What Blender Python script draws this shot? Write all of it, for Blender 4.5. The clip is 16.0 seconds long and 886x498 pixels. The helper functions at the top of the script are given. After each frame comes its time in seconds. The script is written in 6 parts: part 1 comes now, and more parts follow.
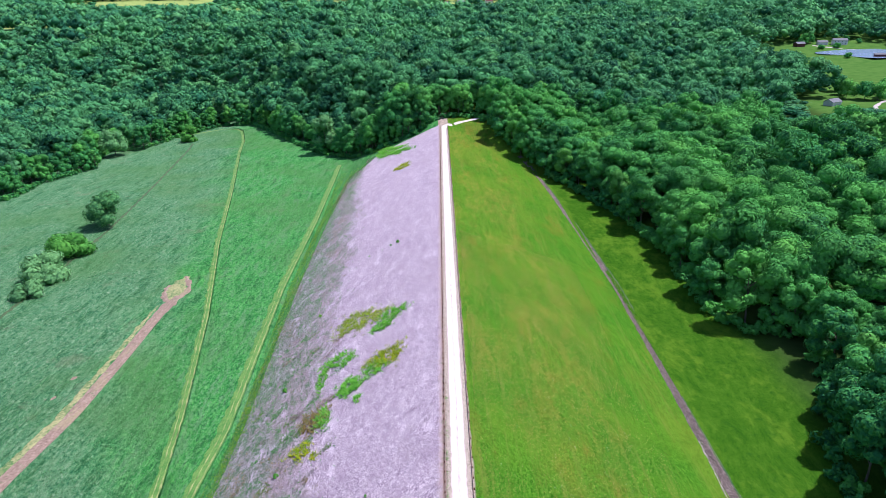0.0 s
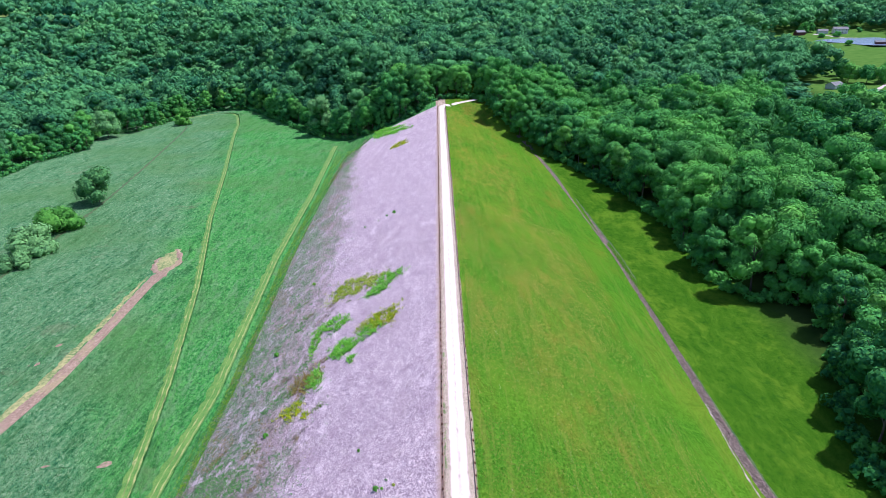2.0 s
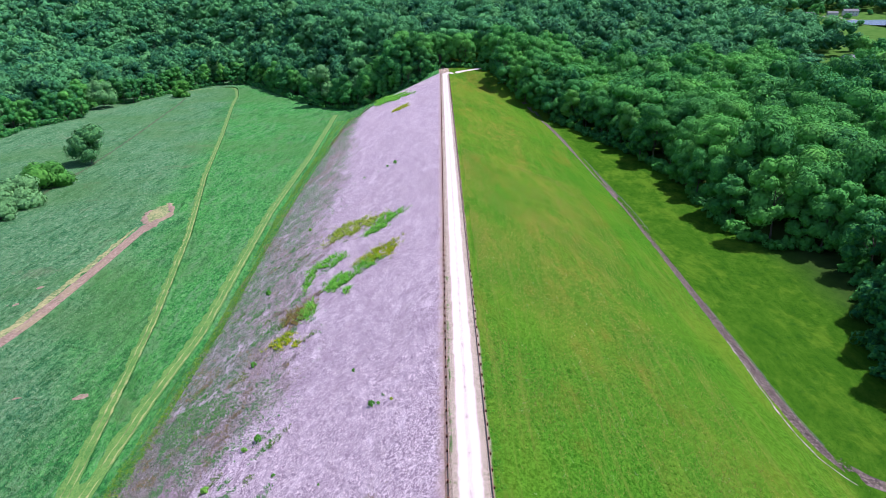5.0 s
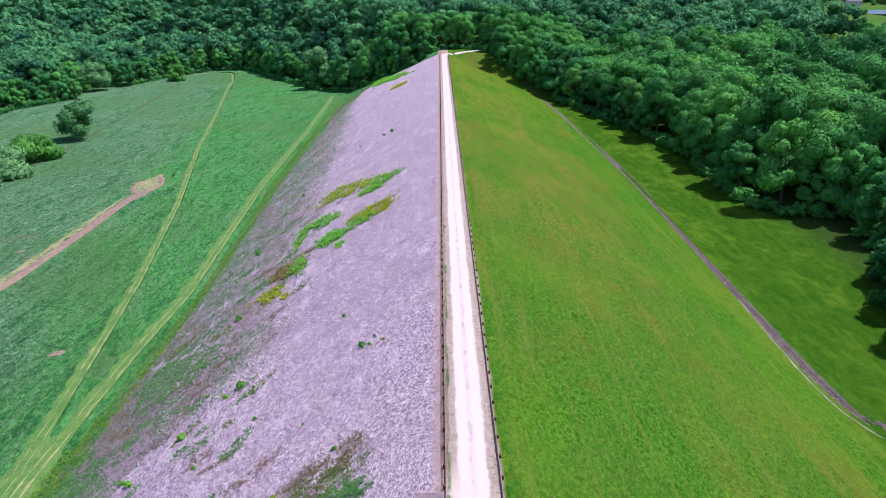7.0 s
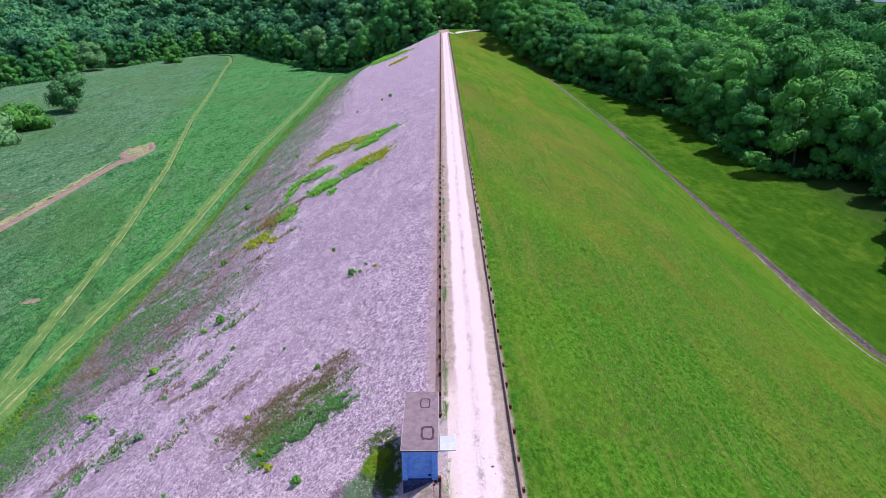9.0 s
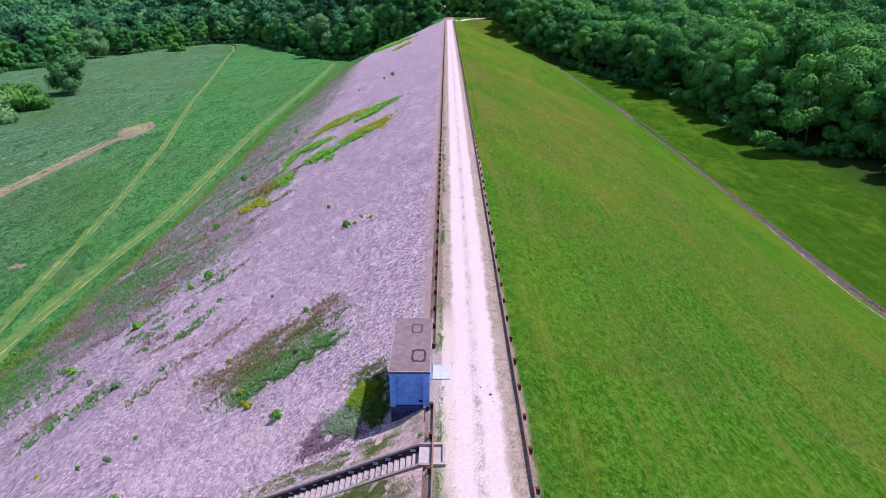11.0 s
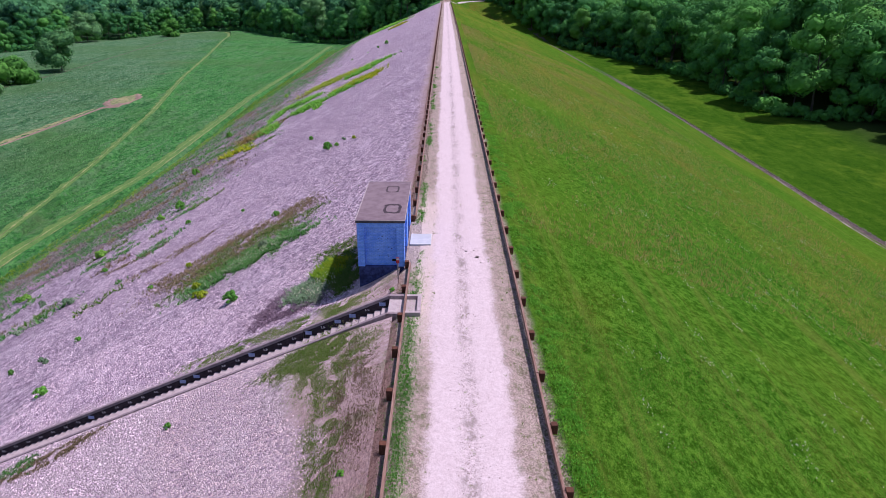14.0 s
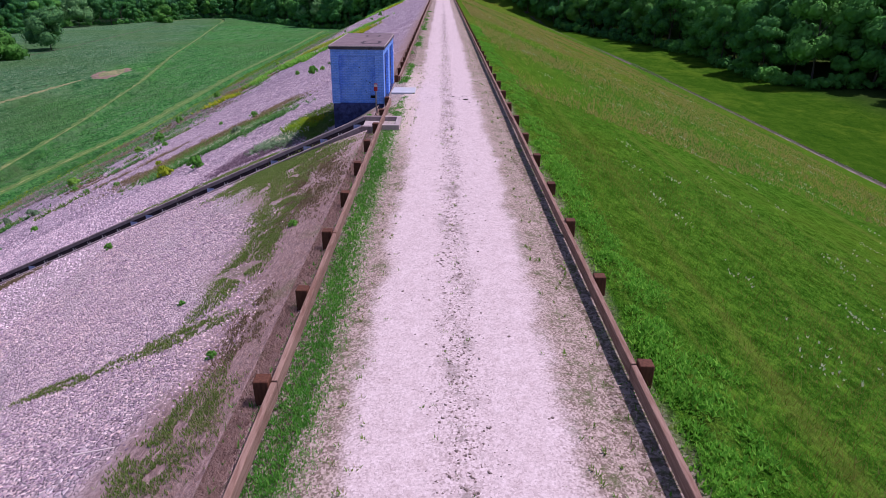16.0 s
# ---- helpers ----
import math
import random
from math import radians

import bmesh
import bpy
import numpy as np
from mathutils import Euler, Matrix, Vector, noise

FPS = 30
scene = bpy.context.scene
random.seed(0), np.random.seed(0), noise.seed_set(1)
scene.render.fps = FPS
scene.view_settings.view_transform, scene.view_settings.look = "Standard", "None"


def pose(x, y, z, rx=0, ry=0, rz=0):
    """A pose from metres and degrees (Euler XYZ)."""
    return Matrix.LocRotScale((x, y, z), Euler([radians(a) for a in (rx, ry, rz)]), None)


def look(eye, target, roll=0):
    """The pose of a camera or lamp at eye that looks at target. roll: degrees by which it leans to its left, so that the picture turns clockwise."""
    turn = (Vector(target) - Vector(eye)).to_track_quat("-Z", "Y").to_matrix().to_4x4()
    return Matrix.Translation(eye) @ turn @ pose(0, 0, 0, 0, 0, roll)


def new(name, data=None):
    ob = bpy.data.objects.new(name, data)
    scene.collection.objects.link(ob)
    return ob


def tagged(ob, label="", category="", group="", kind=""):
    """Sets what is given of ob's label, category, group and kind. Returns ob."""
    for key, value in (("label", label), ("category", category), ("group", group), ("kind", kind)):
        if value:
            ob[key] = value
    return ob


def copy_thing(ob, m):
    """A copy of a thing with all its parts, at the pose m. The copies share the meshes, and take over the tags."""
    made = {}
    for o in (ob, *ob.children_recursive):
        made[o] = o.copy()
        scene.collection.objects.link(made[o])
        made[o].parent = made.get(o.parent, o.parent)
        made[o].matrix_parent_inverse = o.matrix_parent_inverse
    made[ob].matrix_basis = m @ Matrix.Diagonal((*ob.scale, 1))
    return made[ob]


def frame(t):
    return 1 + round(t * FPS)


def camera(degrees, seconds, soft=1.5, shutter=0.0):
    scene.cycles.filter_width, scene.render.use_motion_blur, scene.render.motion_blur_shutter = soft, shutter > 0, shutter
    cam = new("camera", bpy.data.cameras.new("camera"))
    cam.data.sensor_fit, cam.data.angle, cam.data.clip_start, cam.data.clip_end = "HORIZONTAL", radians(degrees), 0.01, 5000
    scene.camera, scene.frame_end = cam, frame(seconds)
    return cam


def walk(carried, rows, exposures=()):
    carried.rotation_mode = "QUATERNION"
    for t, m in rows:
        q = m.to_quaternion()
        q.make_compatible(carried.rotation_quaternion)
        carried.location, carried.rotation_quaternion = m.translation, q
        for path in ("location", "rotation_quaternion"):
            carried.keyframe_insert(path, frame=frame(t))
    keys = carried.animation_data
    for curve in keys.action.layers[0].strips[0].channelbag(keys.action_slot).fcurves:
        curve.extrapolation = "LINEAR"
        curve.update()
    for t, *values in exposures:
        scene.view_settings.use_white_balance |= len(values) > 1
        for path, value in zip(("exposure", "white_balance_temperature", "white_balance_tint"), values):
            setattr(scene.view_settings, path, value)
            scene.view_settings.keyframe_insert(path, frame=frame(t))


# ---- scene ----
cam = camera(69.0, 16.0, 0.35)
PATH = [
    (0, (-1.271, -2.389, 88.136), (-1.278, -0.53, 87.399), -1.7),
    (0.5, (-1.638, -2.58, 85.21), (-1.645, -0.722, 84.469), -1.6),
    (1, (-1.653, -2.156, 82.397), (-1.657, -0.299, 81.655), -1.5),
    (1.5, (-1.869, -1.281, 79.281), (-1.87, 0.575, 78.537), -1.5),
    (2, (-1.744, -0.313, 76.046), (-1.742, 1.542, 75.299), -1.4),
    (2.5, (-1.959, 0.393, 72.676), (-1.959, 2.247, 71.927), -1.3),
    (3, (-2.178, 1.305, 69.229), (-2.177, 3.158, 68.477), -1.2),
    (3.5, (-2.406, 1.77, 65.943), (-2.403, 3.623, 65.189), -1.1),
    (4, (-2.718, 2.502, 62.729), (-2.72, 4.354, 61.972), -1.0),
    (6.5, (-2.639, 5.965, 47.311), (-2.636, 7.813, 46.546), -0.7),
    (7, (-2.605, 6.933, 44.289), (-2.602, 8.78, 43.523), -0.6),
    (7.5, (-2.644, 7.885, 41.282), (-2.639, 9.732, 40.514), -0.5),
    (8, (-2.57, 8.789, 38.214), (-2.568, 10.635, 37.445), -0.4),
    (8.5, (-2.603, 9.615, 35.098), (-2.598, 11.46, 34.327), -0.3),
    (9, (-2.417, 10.153, 31.684), (-2.413, 11.998, 30.911), -0.2),
    (11.5, (-1.671, 12.191, 23.688), (-1.679, 14.033, 22.911), 0.2),
    (12, (-1.48, 12.543, 22.701), (-1.487, 14.386, 21.925), 0.1),
    (12.5, (-1.293, 12.838, 21.006), (-1.298, 14.681, 20.229), 0.1),
    (13, (-1.082, 13.317, 19.007), (-1.085, 15.16, 18.23), 0.3),
    (13.5, (-0.88, 13.74, 16.558), (-0.882, 15.582, 15.779), 0.3),
    (14, (-0.74, 14.068, 14.073), (-0.741, 15.91, 13.292), 0.4),
    (14.5, (-0.633, 14.615, 11.491), (-0.634, 16.455, 10.709), 0.5),
    (15, (-0.48, 15.141, 8.768), (-0.477, 16.981, 7.984), 0.6),
    (15.5, (-0.321, 14.925, 7.372), (-0.316, 16.764, 6.585), 0.7),
    (16, (-0.127, 14.267, 5.731), (-0.115, 16.105, 4.944), 0.7),
]
EXPOSURE = [(0.0, 0.61, 5820, 22), (4.0, 0.58, 5880, 23), (8.0, 0.32, 5920, 30), (12.0, 0.13, 6020, 35), (14.5, -0.11, 6080, 39), (16.0, -0.27, 6120, 42)]
walk(cam, [(t, look(eye, target, roll)) for t, eye, target, roll in PATH], EXPOSURE)


# ---- world, sun, exposure ----
world = bpy.data.worlds.new("world")
scene.world = world
world.use_nodes = True
SUN_UP, SUN_X, SUN_Y = 63.0, 0.95, 0.30
sky = world.node_tree.nodes.new("ShaderNodeTexSky")
sky.sky_type, sky.sun_disc = "NISHITA", False
sky.sun_elevation, sky.sun_rotation = radians(SUN_UP), math.atan2(SUN_X, SUN_Y)
world.node_tree.links.new(sky.outputs[0], world.node_tree.nodes["Background"].inputs[0])
world.node_tree.nodes["Background"].inputs[1].default_value = 0.115
sun = new("sun", bpy.data.lights.new("sun", "SUN"))
sun.data.energy, sun.data.angle, sun.data.color = 4.4, radians(0.6), (1.0, 0.96, 0.9)
run = math.cos(radians(SUN_UP)) / math.hypot(SUN_X, SUN_Y)
sun.matrix_world = look((SUN_X * run * 300, SUN_Y * run * 300, math.sin(radians(SUN_UP)) * 300), (0, 0, 0))


# ---- material helpers ----
class Graph:
    """Small helper round a material's node tree; sockets go in and out."""

    def __init__(self, name, rough=0.9, metal=0.0, spec=0.3):
        self.mat = bpy.data.materials.new(name)
        self.mat.use_nodes = True
        self.nodes, self.links = self.mat.node_tree.nodes, self.mat.node_tree.links
        self.bsdf = self.nodes["Principled BSDF"]
        self.bsdf.inputs["Roughness"].default_value = rough
        self.bsdf.inputs["Metallic"].default_value = metal
        self.bsdf.inputs["Specular IOR Level"].default_value = spec
        self.pos = self.nodes.new("ShaderNodeNewGeometry").outputs["Position"]
        self._xyz = None

    def put(self, socket, value):
        if hasattr(value, "is_output"):
            self.links.new(value, socket)
        else:
            socket.default_value = value if not isinstance(value, tuple) or len(value) != 3 or socket.type != "RGBA" else (*value, 1.0)

    def axis(self, i):
        if self._xyz is None:
            self._xyz = self.nodes.new("ShaderNodeSeparateXYZ")
            self.put(self._xyz.inputs[0], self.pos)
        return self._xyz.outputs[i]

    def math(self, op, a, b=0.0, clamp=False):
        n = self.nodes.new("ShaderNodeMath")
        n.operation, n.use_clamp = op, clamp
        self.put(n.inputs[0], a)
        self.put(n.inputs[1], b)
        return n.outputs[0]

    def ramp(self, v, a, b, lo=0.0, hi=1.0, soft=True):
        n = self.nodes.new("ShaderNodeMapRange")
        n.interpolation_type = "SMOOTHSTEP" if soft else "LINEAR"
        for i, q in enumerate((v, a, b, lo, hi)):
            self.put(n.inputs[i], q)
        return n.outputs[0]

    def mix(self, f, a, b, how="MIX"):
        n = self.nodes.new("ShaderNodeMix")
        n.data_type, n.blend_type = "RGBA", how
        self.put(n.inputs[0], f)
        self.put(n.inputs[6], a)
        self.put(n.inputs[7], b)
        return n.outputs[2]

    def noise(self, scale, detail=3.0, rough=0.55, stretch=None, turn=0.0):
        n = self.nodes.new("ShaderNodeTexNoise")
        n.inputs["Scale"].default_value, n.inputs["Detail"].default_value, n.inputs["Roughness"].default_value = scale, detail, rough
        self.put(n.inputs["Vector"], self.mapped(stretch, turn) if stretch else self.pos)
        return n.outputs[0]

    def mapped(self, stretch, turn=0.0):
        m = self.nodes.new("ShaderNodeMapping")
        m.inputs["Scale"].default_value, m.inputs["Rotation"].default_value = stretch, (0, 0, radians(turn))
        self.put(m.inputs["Vector"], self.pos)
        return m.outputs[0]

    def cells(self, scale, feature="F1", out="Distance", jitter=1.0, stretch=None):
        n = self.nodes.new("ShaderNodeTexVoronoi")
        n.feature = feature
        n.inputs["Scale"].default_value, n.inputs["Randomness"].default_value = scale, jitter
        self.put(n.inputs["Vector"], self.mapped(stretch) if stretch else self.pos)
        return n.outputs[out]

    def grey(self, colour):
        n = self.nodes.new("ShaderNodeRGBToBW")
        self.put(n.inputs[0], colour)
        return n.outputs[0]

    def bump(self, h, strength=0.5, distance=0.05):
        n = self.nodes.new("ShaderNodeBump")
        n.inputs["Strength"].default_value, n.inputs["Distance"].default_value = strength, distance
        self.put(n.inputs["Height"], h)
        self.put(self.bsdf.inputs["Normal"], n.outputs[0])

    def colour(self, c):
        self.put(self.bsdf.inputs["Base Color"], c)
        return self.mat

    def random(self):
        return self.nodes.new("ShaderNodeObjectInfo").outputs["Random"]

    def island(self):
        return self.nodes.new("ShaderNodeNewGeometry").outputs["Random Per Island"]

    def attribute(self, name):
        n = self.nodes.new("ShaderNodeAttribute")
        n.attribute_name = name
        return n.outputs["Fac"]

    def pick(self, f, *stops):
        n = self.nodes.new("ShaderNodeValToRGB")
        e = n.color_ramp.elements
        while len(e) < len(stops):
            e.new(0.5)
        for el, (at, c) in zip(e, stops):
            el.position, el.color = at, (*c, 1.0)
        self.put(n.inputs[0], f)
        return n.outputs[0]


def smooth(a, b, v):
    """Smooth step from 0 at a to 1 at b."""
    k = np.clip((v - a) / (b - a), 0.0, 1.0)
    return k * k * (3.0 - 2.0 * k)


def crest(y):
    """Height of the dam's crest, which sinks a little towards the far end."""
    return -2.0 * np.clip((y - 200.0) / 273.0, 0.0, 1.0)


FOOT_X = (-900, -420, -330, -250, -170, -110, -70, -40, -15, 0, 20, 40, 70, 100, 200, 330, 900)
FOOT_Y = (900, 840, 815, 735, 645, 555, 505, 465, 435, 420, 400, 380, 380, 420, 520, 640, 800)


def height(x, y):
    """Height of the ground at x, y (arrays)."""
    x, y = np.asarray(x, float), np.asarray(y, float)
    left = -26.0 - 0.02 * np.clip(-x - 80, 0, 260) - 0.016 * np.clip(y - 120, -60, 580)
    right = -23.0 + 0.08 * np.clip(x - 85, 0, 225) + 0.045 * np.clip(x - 310, 0, 300)
    floor = np.where(x < 0, left, right)
    d = y - np.interp(x, FOOT_X, FOOT_Y)
    top = -3.0 + 0.05 * np.clip(y - 470, 0, 900) + 0.012 * np.clip(y - 1370, 0, 2500)
    reach = np.clip(55.0 + 0.55 * np.abs(x + 30) + 0.6 * np.clip(x - 60, 0, 400), 55, 480)
    land = floor + (top - floor) * smooth(0.0, 1.0, d / reach)
    land = np.maximum(land, floor)
    far = np.hypot(x, y)
    rise = smooth(900, 3200, far) * (52.0 + 45.0 * smooth(100, -1400, x))
    land = land + (rise * (1 - smooth(0, 1, d / reach) * 0.55))
    land = land + 26.0 * np.exp(-((x + 447) / 85.0) ** 2 - ((y - 1510) / 80.0) ** 2)
    c = crest(y)
    bank = np.where(x < 0, c + 0.44 * (np.minimum(x, -3.1) + 3.1), c - 0.362 * (np.maximum(x, 3.6) - 3.6))
    basin = smooth(1.25, 0.9, np.hypot((x - 548) / 88.0, (y - 806) / 62.0))
    land = land * (1 - basin) + 6.2 * basin
    bank = bank - 0.35 * smooth(-3.2, -5.0, x) * smooth(-9.0, -6.5, x) * smooth(41.5, 43.5, y) * smooth(53, 51, y)
    return np.maximum(land, np.where(y < 520, bank, -99.0))


# ---- materials ----
def leaf_material(name, dark, mid, light, source, relief=1.2):
    """Foliage: tone by tree, by clump and by leaf, a little light shining through."""
    g = Graph(name, rough=0.75, spec=0.05)
    tone = g.attribute("tint") if source == "tint" else g.random()
    tree = g.pick(tone, (0.0, dark), (0.25, mid), (0.45, dark), (0.62, mid), (0.80, light), (0.90, (light[0] * 1.35, light[1], light[2])), (1.0, mid))
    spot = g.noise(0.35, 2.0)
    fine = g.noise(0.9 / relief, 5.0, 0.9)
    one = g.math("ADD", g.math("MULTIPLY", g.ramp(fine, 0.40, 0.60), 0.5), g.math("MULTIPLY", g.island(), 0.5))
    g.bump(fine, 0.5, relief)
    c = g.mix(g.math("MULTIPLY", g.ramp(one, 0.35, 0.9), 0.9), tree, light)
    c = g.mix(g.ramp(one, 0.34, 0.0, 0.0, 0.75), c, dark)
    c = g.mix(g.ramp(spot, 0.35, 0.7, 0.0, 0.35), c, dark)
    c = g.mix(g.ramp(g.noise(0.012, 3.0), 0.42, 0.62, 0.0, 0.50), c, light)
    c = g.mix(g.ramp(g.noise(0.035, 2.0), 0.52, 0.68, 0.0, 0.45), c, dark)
    g.colour(c)
    thin = g.nodes.new("ShaderNodeBsdfTranslucent")
    g.put(thin.inputs[0], g.mix(0.4, c, light))
    both = g.nodes.new("ShaderNodeMixShader")
    both.inputs[0].default_value = 0.12
    g.links.new(g.bsdf.outputs[0], both.inputs[1])
    g.links.new(thin.outputs[0], both.inputs[2])
    g.links.new(both.outputs[0], g.nodes["Material Output"].inputs[0])
    return g.mat


# next three: dark stops hold shaded leaves' blue, light stops the sunlit tips' yellow
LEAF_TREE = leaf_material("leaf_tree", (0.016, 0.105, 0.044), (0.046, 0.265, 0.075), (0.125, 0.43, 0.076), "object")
# far woods: distance haze mixed into the leaf colour as extra blue
LEAF_HAZY = leaf_material("leaf_hazy", (0.010, 0.066, 0.044), (0.032, 0.19, 0.088), (0.11, 0.36, 0.115), "tint")
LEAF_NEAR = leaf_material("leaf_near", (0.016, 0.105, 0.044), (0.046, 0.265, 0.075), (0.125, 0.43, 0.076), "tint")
LEAF_PALE = leaf_material("leaf_pale", (0.065, 0.20, 0.075), (0.12, 0.32, 0.11), (0.22, 0.46, 0.16), "object")
LEAF_SHRUB = leaf_material("leaf_shrub", (0.045, 0.19, 0.035), (0.075, 0.29, 0.045), (0.14, 0.40, 0.06), "object", 0.8)
LEAF_BANK = leaf_material("leaf_bank", (0.065, 0.26, 0.04), (0.11, 0.38, 0.05), (0.20, 0.49, 0.07), "object", 0.06)
LEAF_OLIVE = leaf_material("leaf_olive", (0.045, 0.17, 0.06), (0.09, 0.28, 0.09), (0.17, 0.42, 0.12), "object")
LEAF_YELLOW = leaf_material("leaf_yellow", (0.19, 0.34, 0.02), (0.29, 0.43, 0.025), (0.44, 0.50, 0.03), "object", 0.06)
LEAF_GREY = leaf_material("leaf_grey", (0.11, 0.22, 0.11), (0.17, 0.30, 0.15), (0.27, 0.38, 0.22), "object", 0.06)


def bark_material():
    g = Graph("bark", 0.95)
    n = g.noise(3.0, 4.0, stretch=(1, 1, 0.2))
    g.bump(n, 0.6, 0.05)
    return g.colour(g.pick(n, (0.3, (0.05, 0.04, 0.032)), (0.7, (0.17, 0.145, 0.12))))


BARK = bark_material()


def ground_material():
    """Meadow on one side of the dam, mown grass on the other, litter under the woods, gravel verges on the crest."""
    g = Graph("ground", 0.95, spec=0.0)
    x, y = g.axis(0), g.axis(1)
    broad, mid, fine = g.noise(0.018, 3.0), g.noise(0.12, 4.0), g.noise(1.6, 4.0, 0.7)
    # tall meadow, bluish green with pale seed heads lying in streaks
    lay = g.noise(0.7, 7.0, 0.95, stretch=(1.0, 0.5, 1.0), turn=25)
    tall = g.pick(lay, (0.38, (0.016, 0.082, 0.040)), (0.46, (0.047, 0.155, 0.068)), (0.54, (0.096, 0.212, 0.098)), (0.61, (0.25, 0.325, 0.20)))
    lush = g.pick(lay, (0.38, (0.014, 0.092, 0.022)), (0.49, (0.036, 0.208, 0.042)), (0.60, (0.10, 0.325, 0.075)))
    wander = g.math("MULTIPLY", g.math("SUBTRACT", g.noise(0.03, 4.0, 0.6), 0.5), 70.0)
    near_toe = g.ramp(g.math("ADD", wander, g.math("ADD", x, g.math("MULTIPLY", y, 0.21))), -84.0, -46.0)
    meadow = g.mix(near_toe, tall, lush)
    sweep = g.noise(0.10, 6.0, 0.7, stretch=(1.0, 0.22, 1.0), turn=18)
    meadow = g.mix(g.ramp(sweep, 0.52, 0.68, 0.0, 0.45), meadow, (0.13, 0.205, 0.105))
    meadow = g.mix(g.ramp(sweep, 0.46, 0.34, 0.0, 0.5), meadow, (0.016, 0.085, 0.022))
    windrow = g.noise(0.32, 6.0, 0.8, stretch=(1.0, 0.2, 1.0), turn=-30)
    meadow = g.mix(g.ramp(windrow, 0.51, 0.60, 0.0, 0.65), meadow, (0.105, 0.20, 0.095))
    meadow = g.mix(g.ramp(windrow, 0.49, 0.40, 0.0, 0.65), meadow, (0.018, 0.08, 0.025))
    # low spots of this noise are darkened in colour and sunk in the bump
    fluff = g.noise(1.1, 4.0, 0.8, stretch=(1.0, 0.7, 1.0), turn=20)
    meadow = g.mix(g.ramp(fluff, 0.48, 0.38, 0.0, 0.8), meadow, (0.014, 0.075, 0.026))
    meadow = g.mix(g.ramp(fluff, 0.53, 0.64, 0.0, 0.6), meadow, (0.14, 0.265, 0.122))
    red = g.ramp(g.noise(0.05, 5.0, 0.7), 0.58, 0.70, 0.0, 0.35)
    meadow = g.mix(red, meadow, (0.14, 0.135, 0.085))
    meadow = g.mix(g.ramp(broad, 0.42, 0.68, 0.0, 0.5), meadow, (0.0612, 0.148, 0.0432))
    # mown slope, yellow green with dry patches
    blade = g.math("ADD", g.math("MULTIPLY", g.noise(11.0, 3.0, 1.0, stretch=(1.0, 0.6, 1.0)), 0.72), g.math("MULTIPLY", g.noise(1.9, 3.0, 0.9, stretch=(1.0, 0.6, 1.0)), 0.28))
    mow = g.noise(0.5, 3.0, 0.6, stretch=(1.0, 0.12, 1.0))
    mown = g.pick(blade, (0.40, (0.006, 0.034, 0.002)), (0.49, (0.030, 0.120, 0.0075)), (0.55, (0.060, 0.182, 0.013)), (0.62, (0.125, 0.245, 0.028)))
    mown = g.mix(g.ramp(mow, 0.45, 0.75, 0.0, 0.35), mown, (0.036, 0.138, 0.009))
    dry = g.noise(0.06, 5.0, 0.65, stretch=(1.0, 0.22, 1.0))
    seed = g.ramp(g.noise(9.0, 4.0, 1.0, stretch=(1.0, 0.6, 1.0)), 0.44, 0.56, 0.1, 1.0)
    mown = g.mix(g.math("MULTIPLY", seed, g.ramp(dry, 0.46, 0.68, 0.0, 0.5)), mown, (0.19, 0.165, 0.026))
    # hollows between tufts: darker colour where the bump's noise is low
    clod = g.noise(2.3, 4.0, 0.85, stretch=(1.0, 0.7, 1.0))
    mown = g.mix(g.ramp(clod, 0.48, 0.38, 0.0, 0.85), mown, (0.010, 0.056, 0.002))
    mown = g.mix(g.ramp(clod, 0.53, 0.63, 0.0, 0.65), mown, (0.10, 0.24, 0.018))
    mown = g.mix(g.ramp(g.noise(0.024, 4.0, 0.6), 0.46, 0.62, 0.0, 0.28), mown, (0.095, 0.175, 0.012))
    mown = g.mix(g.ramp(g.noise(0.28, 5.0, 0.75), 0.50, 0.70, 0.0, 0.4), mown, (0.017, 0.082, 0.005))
    tawny = g.math("MULTIPLY", g.math("MULTIPLY", g.ramp(y, 60.0, 160.0), g.ramp(x, 52.0, 30.0)), g.ramp(g.noise(0.045, 5.0, 0.7, stretch=(1.0, 0.4, 1.0)), 0.42, 0.60, 0.10, 0.75))
    tawny = g.math("MULTIPLY", tawny, g.math("MULTIPLY", g.ramp(clod, 0.42, 0.56, 0.25, 1.0), g.ramp(g.noise(0.35, 6.0, 0.85, stretch=(1.0, 0.3, 1.0)), 0.42, 0.58, 0.2, 1.0)))
    mown = g.mix(g.math("MULTIPLY", tawny, seed), mown, (0.27, 0.16, 0.042))
    lines = g.noise(0.9, 4.0, 0.7, stretch=(1.0, 0.035, 1.0), turn=-4)
    mown = g.mix(g.ramp(lines, 0.50, 0.68, 0.0, 0.45), mown, (0.125, 0.155, 0.026))
    mown = g.mix(g.math("MULTIPLY", seed, g.ramp(g.noise(0.07, 5.0, 0.7, stretch=(1.0, 0.35, 1.0)), 0.50, 0.75, 0.0, 0.6)), mown, (0.17, 0.105, 0.02))
    side = g.ramp(x, -1.0, 1.0)
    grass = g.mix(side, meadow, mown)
    # beyond the ditch
    strip = g.pick(g.math("ADD", g.math("MULTIPLY", g.noise(7.0, 4.0, 1.0), 0.75), g.math("MULTIPLY", g.noise(0.5, 5.0, 0.7, stretch=(1.0, 0.4, 1.0)), 0.25)), (0.40, (0.012, 0.048, 0.005)), (0.50, (0.028, 0.096, 0.005)), (0.61, (0.085, 0.165, 0.016)))
    strip = g.mix(g.ramp(clod, 0.48, 0.36, 0.0, 0.7), strip, (0.010, 0.045, 0.002))
